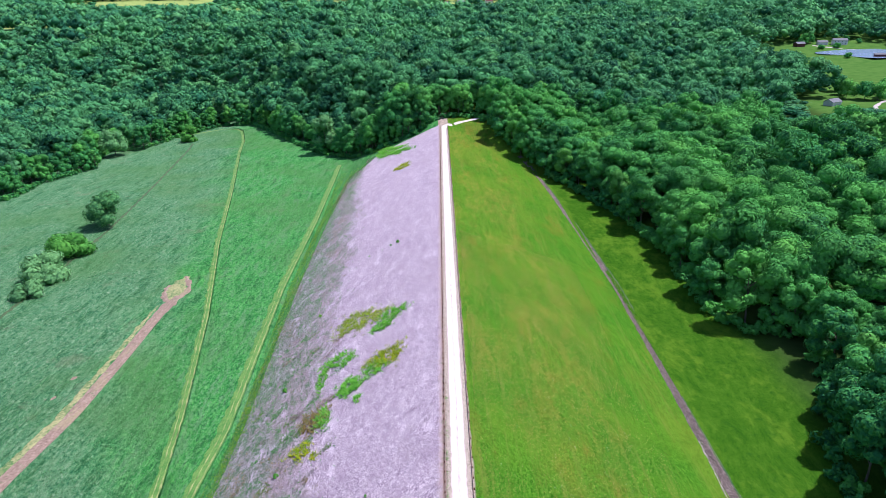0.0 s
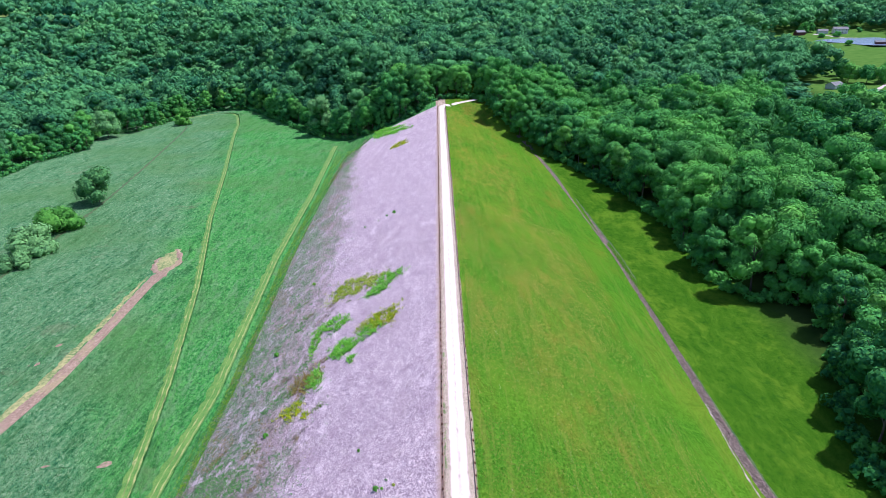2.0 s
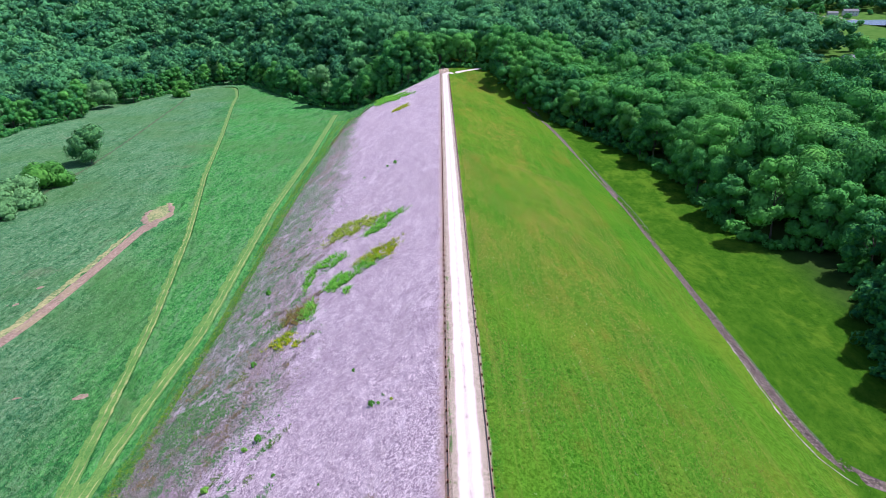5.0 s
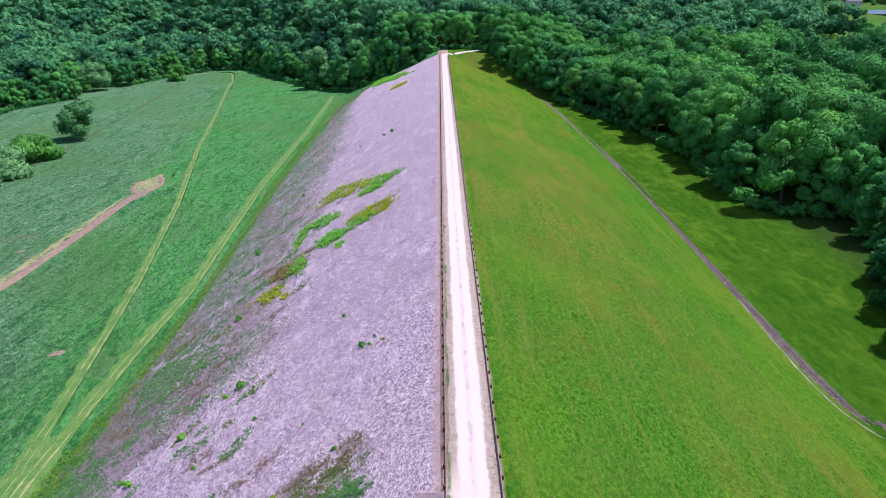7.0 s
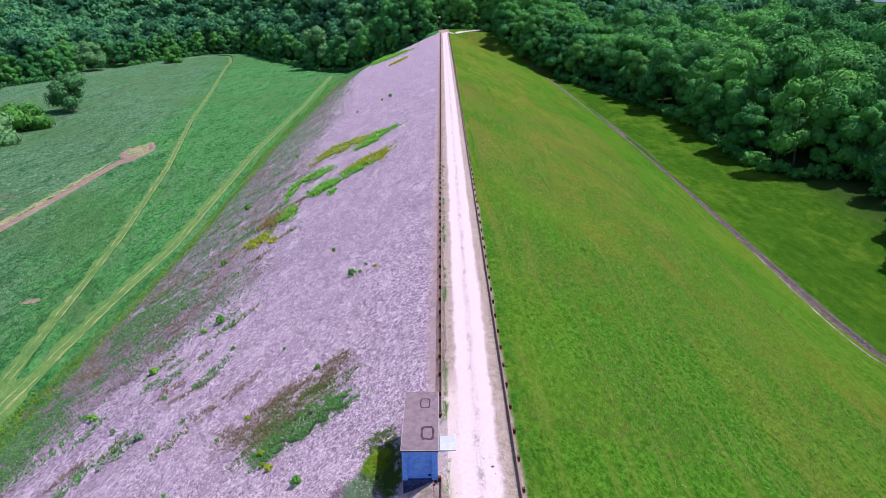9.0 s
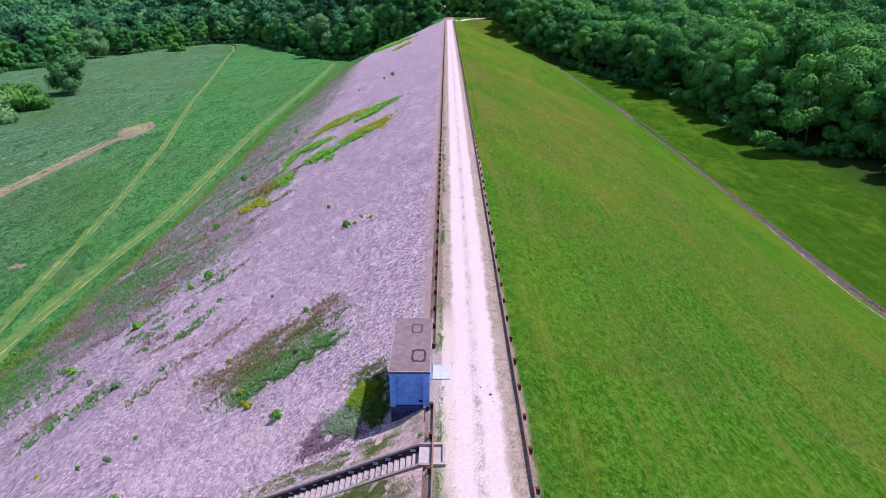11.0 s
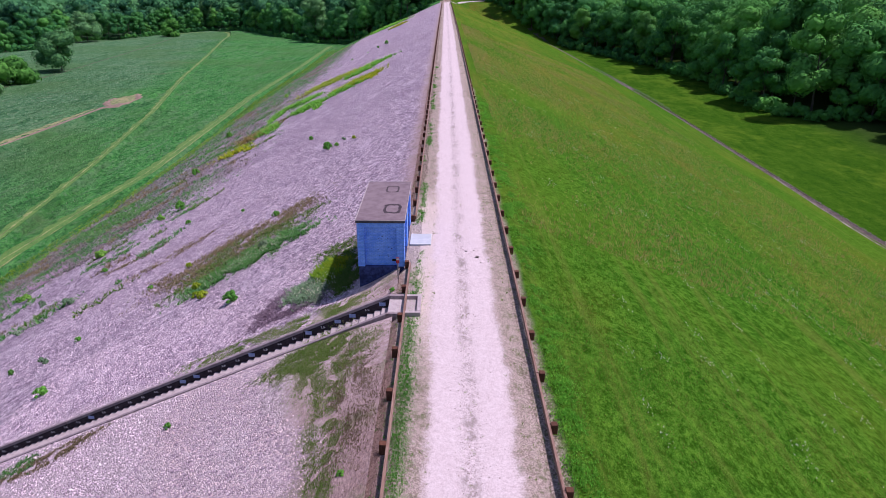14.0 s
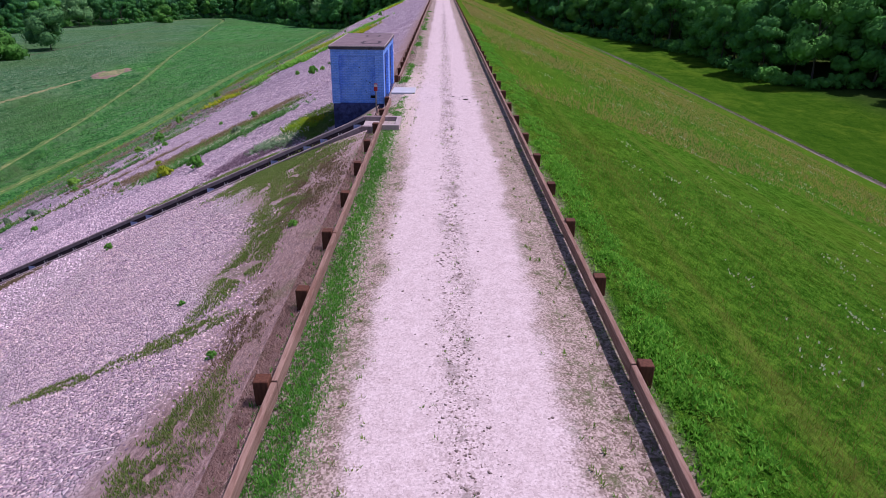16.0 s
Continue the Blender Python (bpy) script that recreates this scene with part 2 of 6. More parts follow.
    strip = g.mix(g.ramp(g.noise(0.10, 6.0, 0.75, stretch=(1.0, 0.5, 1.0)), 0.50, 0.66, 0.0, 0.5), strip, (0.10, 0.18, 0.014))
    strip = g.mix(g.ramp(g.noise(0.22, 6.0, 0.8), 0.54, 0.68, 0.0, 0.6), strip, (0.014, 0.062, 0.006))
    grass = g.mix(g.ramp(x, 62.5, 67.0), grass, strip)
    # litter under trees, far off and at the sides
    litter = g.pick(mid, (0.3, (0.013, 0.0324, 0.00864)), (0.7, (0.036, 0.0612, 0.018)))
    open_land = (0.115, 0.194, 0.036)
    wood = g.ramp(g.noise(0.01, 1.0), 0.2, 0.8, 0.0, 0.3)
    grass = g.mix(g.ramp(x, 92, 112), grass, g.mix(wood, litter, open_land))
    grass = g.mix(g.ramp(x, 285, 305), grass, g.pick(mid, (0.3, (0.0468, 0.119, 0.0216)), (0.7, (0.0792, 0.158, 0.0324))))
    grass = g.mix(g.ramp(g.math("ADD", y, g.math("MULTIPLY", x, 0.0)), 1330, 1345), grass, g.pick(mid, (0.3, (0.173, 0.259, 0.0576)), (0.7, (0.302, 0.346, 0.115))))
    # crest: gravelly verges with thin grass
    edge = g.math("ADD", g.math("ABSOLUTE", g.math("ADD", x, 0.4)), g.math("MULTIPLY", g.math("SUBTRACT", mid, 0.5), 1.2))
    chip = g.cells(22.0, out="Color")
    verge = g.mix(g.ramp(g.grey(chip), 0.15, 0.85), (0.17, 0.128, 0.10), (0.48, 0.39, 0.335))
    verge = g.mix(g.ramp(g.noise(1.6, 7.0, 0.95), 0.50, 0.60, 0.0, 0.8), verge, (0.085, 0.108, 0.034))
    landing = g.math("MULTIPLY", g.math("MULTIPLY", g.ramp(y, 34.0, 41.0), g.ramp(y, 60.0, 53.0)), g.ramp(x, 0.6, -0.6))
    verge = g.mix(g.math("MULTIPLY", landing, 0.85), verge, g.mix(g.grey(chip), (0.44, 0.35, 0.30), (0.70, 0.60, 0.53)))
    thatch = g.pick(g.noise(16.0, 5.0, 0.8, stretch=(1.0, 0.35, 1.0), turn=35), (0.36, (0.17, 0.108, 0.095)), (0.52, (0.38, 0.255, 0.225)), (0.66, (0.62, 0.46, 0.41)))
    thatch = g.mix(g.ramp(g.noise(0.9, 4.0, 0.7), 0.50, 0.62, 0.0, 0.6), thatch, (0.12, 0.145, 0.05))
    verge = g.mix(g.math("MULTIPLY", g.ramp(x, -2.5, -2.75), g.math("SUBTRACT", 1.0, landing)), verge, thatch)
    grass = g.mix(g.ramp(edge, 3.2, 3.75, 1.0, 0.0), grass, verge)
    tuft = g.noise(14.0, 4.0, 0.75)
    rough = g.math("ADD", g.math("MULTIPLY", g.math("ADD", lay, g.math("MULTIPLY", windrow, 1.2)), g.ramp(side, 0.0, 1.0, 0.6, 0.0)), g.math("MULTIPLY", g.mix(side, blade, tuft), g.ramp(side, 0.0, 1.0, 0.4, 0.15)))
    rough = g.math("ADD", rough, g.math("MULTIPLY", g.math("MULTIPLY", g.math("ADD", clod, g.math("MULTIPLY", g.noise(0.8, 5.0, 0.75, stretch=(1.0, 0.35, 1.0)), 1.2)), side), g.ramp(x, 3.4, 5.0, 0.0, 0.11)))
    hummock = g.math("ADD", g.math("MULTIPLY", fluff, 0.8), g.math("MULTIPLY", g.noise(0.3, 4.0, 0.6, stretch=(1.0, 0.7, 1.0), turn=20), 2.2))
    rough = g.math("ADD", rough, g.math("MULTIPLY", hummock, g.ramp(side, 0.0, 1.0, 0.7, 0.0)))
    g.bump(rough, 0.9, 0.5)
    return g.colour(grass)


GROUND = ground_material()


def riprap_material(name="riprap"):
    """Broken lilac-grey stone, with weeds taking over towards the toe."""
    g = Graph(name, 0.85, spec=0.25)
    x, y = g.axis(0), g.axis(1)
    stone = g.cells(11.0, out="Color")
    gap = g.cells(11.0, "DISTANCE_TO_EDGE")
    tone = g.grey(stone)
    c = g.pick(tone, (0.12, (0.14, 0.095, 0.125)), (0.34, (0.37, 0.262, 0.33)), (0.60, (0.60, 0.452, 0.525)), (0.82, (0.90, 0.765, 0.81)))
    warm = g.noise(0.22, 3.0, 0.6)
    c = g.mix(g.ramp(warm, 0.52, 0.75, 0.0, 0.45), c, (0.47, 0.385, 0.335))
    c = g.mix(g.ramp(gap, 0.0, 0.09, 0.65, 0.0), c, (0.10, 0.075, 0.10))
    # stones of a hand's and of an arm's size among the chippings
    for scale, low, dark, high, light in ((6.4, 0.48, 0.95, 0.62, 0.75), (3.4, 0.44, 0.40, 0.66, 0.25)):
        lump = g.grey(g.cells(scale, out="Color", stretch=(1.0, 0.8, 1.0)))
        c = g.mix(g.ramp(lump, low, 0.12, 0.0, dark), c, (0.17, 0.12, 0.165))
        c = g.mix(g.ramp(lump, high, 0.9, 0.0, light), c, (0.82, 0.71, 0.745))
    lump = g.grey(g.cells(5.0, out="Color"))
    coarse = g.ramp(y, 46.0, 72.0)
    c = g.mix(g.math("MULTIPLY", coarse, g.ramp(lump, 0.47, 0.28, 0.0, 0.9)), c, (0.18, 0.122, 0.172))
    c = g.mix(g.math("MULTIPLY", coarse, g.ramp(lump, 0.60, 0.8, 0.0, 0.6)), c, (0.82, 0.69, 0.745))
    c = g.mix(g.ramp(g.noise(0.035, 5.0, 0.65, stretch=(1.0, 0.5, 1.0)), 0.50, 0.66, 0.0, 0.35), c, (0.36, 0.275, 0.31))
    c = g.mix(g.ramp(g.noise(0.9, 6.0, 0.9, stretch=(1.0, 0.6, 1.0), turn=-20), 0.52, 0.64, 0.0, 0.55), c, (0.25, 0.175, 0.24))
    c = g.mix(g.ramp(g.noise(0.32, 5.0, 0.75, stretch=(1.0, 0.4, 1.0), turn=-35), 0.50, 0.66, 0.0, 0.42), c, (0.29, 0.20, 0.265))
    c = g.mix(g.ramp(g.noise(0.32, 5.0, 0.75, stretch=(1.0, 0.4, 1.0), turn=-35), 0.46, 0.34, 0.0, 0.30), c, (0.86, 0.72, 0.80))
    # warm pale chippings spread beside the stairs
    tan = g.math("MULTIPLY", g.ramp(g.math("ADD", g.math("MAXIMUM", g.math("SUBTRACT", y, 39.2), g.math("MULTIPLY", g.math("SUBTRACT", 39.2, y), 0.11)), g.math("MULTIPLY", g.math("SUBTRACT", g.noise(0.35, 4.0, 0.6), 0.5), 4.0)), 1.2, 3.6, 0.75, 0.0), g.ramp(x, -30.0, -18.0))
    c = g.mix(tan, c, g.mix(tone, (0.32, 0.25, 0.245), (0.74, 0.62, 0.60)))
    # weeds by patches, dense near the toe
    edge = g.math("ADD", -51.0, g.ramp(y, 74.0, 100.0, 0.0, 16.0))
    edge = g.math("SUBTRACT", g.math("SUBTRACT", edge, g.ramp(y, 120.0, 200.0, 0.0, 7.0)), g.ramp(y, 220.0, 440.0, 0.0, 15.0))
    low = g.math("SUBTRACT", edge, x)
    patchy = g.math("MULTIPLY", g.math("SUBTRACT", g.noise(0.10, 6.0, 0.7, stretch=(1.0, 0.55, 1.0)), 0.5), 40.0)
    weedy = g.ramp(g.math("ADD", low, patchy), -3.0, 4.0)
    blotch = g.noise(0.9, 6.0, 0.85)
    depth = g.ramp(low, 0.0, 24.0, -0.08, 0.12)
    # weed tones drawn out along the bank, doubling as shadows of its ridges
    hue = g.math("ADD", g.noise(0.26, 6.0, 0.75, stretch=(1.0, 0.22, 1.0), turn=-12), depth)
    green = g.pick(hue, (0.36, (0.24, 0.17, 0.175)), (0.42, (0.34, 0.25, 0.28)), (0.455, (0.13, 0.13, 0.075)), (0.485, (0.27, 0.20, 0.22)), (0.52, (0.075, 0.15, 0.055)), (0.555, (0.22, 0.19, 0.18)), (0.60, (0.038, 0.135, 0.038)), (0.64, (0.15, 0.17, 0.11)), (0.70, (0.03, 0.12, 0.03)))
    c = g.mix(g.math("MULTIPLY", weedy, g.ramp(blotch, 0.36, 0.56, 0.35, 0.95)), c, green)
    c = g.mix(g.math("MULTIPLY", weedy, g.ramp(g.noise(0.40, 6.0, 0.85, stretch=(1.0, 0.5, 1.0), turn=-12), 0.52, 0.58, 0.0, 0.8)), c, (0.045, 0.15, 0.042))
    c = g.mix(g.math("MULTIPLY", weedy, g.ramp(g.noise(0.33, 6.0, 0.85, stretch=(1.0, 0.4, 1.0), turn=-12), 0.53, 0.60, 0.0, 0.75)), c, (0.56, 0.44, 0.52))
    c = g.mix(g.math("MULTIPLY", weedy, g.ramp(lump, 0.42, 0.2, 0.0, 0.6)), c, (0.05, 0.075, 0.04))
    c = g.mix(g.math("MULTIPLY", weedy, g.ramp(lump, 0.62, 0.8, 0.0, 0.5)), c, (0.56, 0.44, 0.50))
    soil = g.pick(g.noise(5.0, 6.0, 0.75), (0.35, (0.27, 0.195, 0.18)), (0.52, (0.46, 0.35, 0.33)), (0.68, (0.66, 0.54, 0.51)))
    soil = g.mix(g.math("MAXIMUM", g.ramp(y, 52.0, 60.0, 0.0, 0.6), g.ramp(y, 39.0, 31.0, 0.0, 0.9)), soil, g.pick(g.noise(16.0, 5.0, 0.8, stretch=(1.0, 0.35, 1.0), turn=35), (0.36, (0.125, 0.080, 0.072)), (0.52, (0.29, 0.198, 0.178)), (0.66, (0.52, 0.385, 0.35))))
    soil = g.mix(g.ramp(g.noise(0.6, 4.0, 0.7), 0.5, 0.66, 0.0, 0.6), soil, (0.12, 0.145, 0.05))
    bare = g.ramp(g.math("ADD", g.math("ADD", x, g.math("MULTIPLY", g.math("SUBTRACT", g.noise(0.28, 4.0, 0.65), 0.5), g.ramp(y, 50.0, 57.0, 4.5, 2.0))), g.math("ADD", g.ramp(y, 50.0, 57.0, 0.0, -1.5), g.math("MULTIPLY", g.ramp(y, 31.0, 36.0), g.ramp(y, 44.5, 42.0, 0.0, 2.0)))), -6.0, -4.2)
    c = g.mix(bare, c, soil)
    g.bump(g.math("MULTIPLY", g.math("ADD", g.ramp(gap, 0.0, 0.25), g.math("MULTIPLY", tone, 0.6)), g.ramp(bare, 0.0, 0.8, 1.0, 0.05)), 0.8, 0.05)
    return g.colour(c)


RIPRAP = riprap_material()


def stone_material(name, *stops, dust=(0.396, 0.31, 0.36)):
    g = Graph(name, 0.85, spec=0.25)
    n = g.noise(9.0, 4.0, 0.7)
    g.bump(n, 0.4, 0.02)
    c = g.pick(g.island(), *stops)
    return g.colour(g.mix(g.ramp(n, 0.4, 0.7, 0.0, 0.3), c, dust))


STONE = stone_material("loose_stone", (0.0, (0.34, 0.24, 0.29)), (0.2, (0.54, 0.405, 0.465)), (0.5, (0.70, 0.55, 0.60)), (0.75, (0.79, 0.64, 0.65)), (1.0, (0.88, 0.76, 0.77)), dust=(0.47, 0.36, 0.42))


STONE_TAN = stone_material("fine_stone", (0.0, (0.13, 0.09, 0.125)), (0.2, (0.31, 0.22, 0.275)), (0.5, (0.49, 0.365, 0.405)), (0.75, (0.65, 0.49, 0.455)), (1.0, (0.83, 0.69, 0.66)), dust=(0.44, 0.325, 0.355))


def drain_material():
    g = Graph("drain_stone", 0.85, spec=0.25)
    tone, gap = g.grey(g.cells(2.6, out="Color")), g.cells(2.6, "DISTANCE_TO_EDGE")
    c = g.pick(tone, (0.15, (0.048, 0.035, 0.031)), (0.5, (0.112, 0.082, 0.073)), (0.85, (0.22, 0.17, 0.152)))
    c = g.mix(g.ramp(gap, 0.0, 0.12, 0.7, 0.0), c, (0.0288, 0.0216, 0.0216))
    c = g.mix(g.ramp(g.noise(0.35, 5.0, 0.8), 0.56, 0.68, 0.0, 0.7), c, (0.0504, 0.101, 0.018))
    g.bump(g.ramp(gap, 0.0, 0.3), 0.7, 0.08)
    return g.colour(c)


DRAIN = drain_material()


def road_material():
    """Crushed white limestone with two packed wheel tracks and a looser, weedy middle."""
    g = Graph("road_gravel", 0.9, spec=0.2)
    x = g.axis(0)
    wob = g.math("MULTIPLY", g.math("SUBTRACT", g.noise(0.16, 3.0), 0.5), 0.7)
    off = g.math("ADD", g.math("SUBTRACT", x, 0.2), wob)
    track = g.ramp(g.math("ABSOLUTE", g.math("SUBTRACT", g.math("ABSOLUTE", off), 0.85)), 0.25, 0.85, 1.0, 0.0)
    chip = g.grey(g.cells(38.0, out="Color"))
    loose = g.pick(chip, (0.0, (0.22, 0.17, 0.155)), (0.45, (0.53, 0.435, 0.415)), (1.0, (0.74, 0.655, 0.64)))
    packed = g.pick(g.noise(5.0, 6.0, 0.95), (0.38, (0.45, 0.36, 0.345)), (0.5, (0.60, 0.51, 0.49)), (0.62, (0.72, 0.64, 0.62)))
    c = g.mix(g.math("MULTIPLY", track, 0.5), loose, packed)
    mid = g.ramp(g.math("ABSOLUTE", off), 0.05, 0.42, 1.0, 0.0)
    grit = g.ramp(g.noise(0.9, 6.0, 0.85, stretch=(1.0, 0.6, 1.0)), 0.50, 0.60)
    c = g.mix(g.math("MULTIPLY", g.math("MULTIPLY", mid, grit), 0.7), c, (0.215, 0.18, 0.155))
    side = g.ramp(g.math("ADD", g.math("ABSOLUTE", off), g.math("MULTIPLY", g.math("SUBTRACT", g.noise(0.7, 5.0, 0.7), 0.5), 0.9)), 1.26, 1.68)
    shoulder = g.mix(g.ramp(chip, 0.15, 0.85), (0.175, 0.132, 0.103), (0.50, 0.405, 0.35))
    shoulder = g.mix(g.ramp(g.noise(1.6, 7.0, 0.95), 0.50, 0.60, 0.0, 0.8), shoulder, (0.085, 0.108, 0.034))
    y = g.axis(1)
    landing = g.math("MULTIPLY", g.math("MULTIPLY", g.ramp(y, 34.0, 41.0), g.ramp(y, 60.0, 53.0)), g.ramp(x, 0.6, -0.6))
    shoulder = g.mix(g.math("MULTIPLY", landing, 0.85), shoulder, g.mix(chip, (0.44, 0.35, 0.30), (0.70, 0.60, 0.53)))
    c = g.mix(side, c, shoulder)
    g.bump(g.math("ADD", chip, g.noise(60, 2)), 0.35, 0.02)
    return g.colour(c)


ROAD = road_material()


def plain_material(name, a, b, scale=6.0, rough=0.85, bump=0.3, distance=0.01, metal=0.0, stretch=None):
    g = Graph(name, rough, metal)
    n = g.noise(scale, 5.0, 0.65, stretch=stretch)
    w = g.noise(scale * 0.12, 3.0)
    g.bump(n, bump, distance)
    return g.colour(g.mix(g.ramp(g.math("ADD", g.math("MULTIPLY", n, 0.65), g.math("MULTIPLY", w, 0.35)), 0.35, 0.65), a, b))


def earth_material():
    """Bare trampled earth with paler ruts, straw and tufts coming through."""
    g = Graph("earth", 0.95)
    n, m = g.noise(1.4, 6.0, 0.7), g.noise(0.22, 5.0, 0.7, stretch=(1.0, 0.3, 1.0))
    c = g.pick(n, (0.34, (0.14, 0.09, 0.065)), (0.5, (0.245, 0.165, 0.125)), (0.66, (0.36, 0.26, 0.205)))
    streak = g.noise(1.3, 4.0, 0.7, stretch=(1.0, 0.06, 1.0))
    c = g.mix(g.ramp(streak, 0.45, 0.62, 0.0, 0.6), c, (0.16, 0.105, 0.08))
    c = g.mix(g.ramp(m, 0.52, 0.64, 0.0, 0.5), c, (0.30, 0.25, 0.13))
    c = g.mix(g.ramp(g.noise(0.5, 6.0, 0.85), 0.55, 0.64, 0.0, 0.6), c, (0.07, 0.14, 0.045))
    g.bump(n, 0.6, 0.08)
    return g.colour(c)


EARTH = earth_material()
TRACK = plain_material("mown_track", (0.036, 0.138, 0.022), (0.130, 0.235, 0.050), 3.0, 0.95, 0.8, 0.2)
RUT = plain_material("wheel_rut", (0.11, 0.175, 0.05), (0.31, 0.31, 0.12), 1.6, 0.95, 0.6, 0.1)
PACKED = plain_material("packed_gravel", (0.42, 0.35, 0.33), (0.60, 0.53, 0.51), 2.0, 0.9, 0.3, 0.02)
RIM_PALE = plain_material("bleached_wood", (0.42, 0.37, 0.36), (0.60, 0.54, 0.52), 6.0, 0.85, 0.3)
CONCRETE = plain_material("concrete", (0.34, 0.285, 0.28), (0.47, 0.41, 0.395), 4.0, 0.9, 0.3)
WOOD_RAIL = plain_material("weathered_wood", (0.173, 0.09, 0.0612), (0.317, 0.209, 0.158), 5.0, 0.85, 0.5, 0.01, stretch=(6.0, 0.5, 6.0))
WOOD_POST = plain_material("treated_post", (0.072, 0.0252, 0.013), (0.137, 0.054, 0.0288), 6.0, 0.8, 0.5, 0.01, stretch=(4.0, 4.0, 0.8))


# ---- mesh helpers ----
def mesh_of(name, verts, faces, material, smooth_faces=False, tint=None):
    """A mesh from arrays of vertices and equal-sided faces."""
    verts, faces = np.asarray(verts, np.float32), np.asarray(faces, np.int32)
    me = bpy.data.meshes.new(name)
    n, k = faces.shape
    me.vertices.add(len(verts))
    me.vertices.foreach_set("co", verts.ravel())
    me.loops.add(n * k)
    me.loops.foreach_set("vertex_index", faces.ravel())
    me.polygons.add(n)
    me.polygons.foreach_set("loop_start", np.arange(0, n * k, k, dtype=np.int32))
    me.polygons.foreach_set("use_smooth", np.full(n, smooth_faces))
    if tint is not None:
        me.attributes.new("tint", "FLOAT", "POINT").data.foreach_set("value", np.asarray(tint, np.float32))
    me.update(calc_edges=True)
    me.materials.append(material)
    return me


def part(name, bm, material, parent=None, label=""):
    """Links a bmesh as one mesh object under a thing or a part."""
    me = bpy.data.meshes.new(name)
    bm.to_mesh(me)
    bm.free()
    me.materials.append(material)
    ob = new(name, me)
    ob.parent = parent
    if label:
        ob["label"] = label
    return ob


def box(bm, lo, hi, bevel=0.0):
    """Adds a box between two corners, bevelled."""
    made = bmesh.ops.create_cube(bm, size=1.0)["verts"]
    size = [b - a for a, b in zip(lo, hi)]
    for v in made:
        v.co = Vector([a + (c + 0.5) * d for a, c, d in zip(lo, v.co, size)])
    if bevel:
        edges = list({e for v in made for e in v.link_edges})
        bmesh.ops.bevel(bm, geom=edges, offset=bevel, segments=1, affect="EDGES")
    return bm


def empty(name, x=0.0, y=0.0, z=0.0, turn=0.0):
    ob = new(name)
    ob.matrix_basis = pose(x, y, z, 0, 0, turn)
    return ob


def ico():
    bm = bmesh.new()
    bmesh.ops.create_icosphere(bm, subdivisions=1, radius=1.0)
    v = np.array([p.co[:] for p in bm.verts])
    f = np.array([[q.index for q in p.verts] for p in bm.faces])
    bm.free()
    return v, f


ICO_V, ICO_F = ico()
OCTA_V = np.array([(1, 0, 0), (0, 1, 0), (-1, 0, 0), (0, -1, 0), (0, 0, 1), (0, 0, -1)], float) * 1.15
OCTA_F = np.array([(a, (a + 1) % 4, 4) for a in range(4)] + [((a + 1) % 4, a, 5) for a in range(4)])


# ---- the ground: one sheet to the horizon ----
OPEN = np.array([(-330, -100), (-325, 250), (-305, 400), (-296, 430), (-300, 467), (-282, 507), (-303, 572), (-272, 585), (-262, 640), (-236, 690), (-205, 690),
                 (-160, 618), (-125, 556), (-102, 522), (-74, 500), (-45, 482), (-18, 478), (-6, 492), (8, 499), (26, 494), (30, 478), (36, 444), (54, 416), (72, 372),
                 (86, 317), (93, 274), (91, 231), (90, 198), (99, 184), (112, 179), (105, 159), (95, 140), (86, 121), (83, 106), (89, 96), (106, 84), (122, 60), (122, -100)], float)
POND_MEADOW = np.array([(402, 892), (455, 904), (520, 926), (560, 920), (578, 892), (640, 872), (900, 860), (800, 600), (430, 455), (345, 505), (322, 528), (352, 620), (366, 700), (368, 770)], float)
CLEARINGS = [(316, 524, 30), (345, 505, 34), (300, 496, 28), (286, 472, 24), (330, 482, 30), (320, 462, 18), (-447, 1495, 62), (-440, 1440, 40), (60, 1960, 130), (-60, 2040, 120), (-925, 2000, 110), (-1010, 2180, 150), (-1090, 2340, 150), (-760, 2040, 110), (-830, 2220, 150), (-890, 2380, 150), (-340, 2190, 150), (-290, 1900, 60)]


def inside(poly, x, y):
    hit = np.zeros(np.shape(x), bool)
    for (ax, ay), (bx, by) in zip(poly, np.roll(poly, -1, 0)):
        cross = (ay > y) != (by > y)
        hit ^= cross & (x < (bx - ax) * (y - ay) / (by - ay + 1e-9) + ax)
    return hit


def wooded(x, y):
    clear = inside(OPEN, x, y) | inside(POND_MEADOW, x, y)
    for cx, cy, r in CLEARINGS:
        clear |= (x - cx) ** 2 + (y - cy) ** 2 < r * r
    return ~clear


def graded(stops):
    """Coordinates that run through stops of (start, end, step)."""
    out = [np.arange(a, b, s) for a, b, s in stops]
    return np.unique(np.concatenate(out + [[stops[-1][1]]]).round(3))


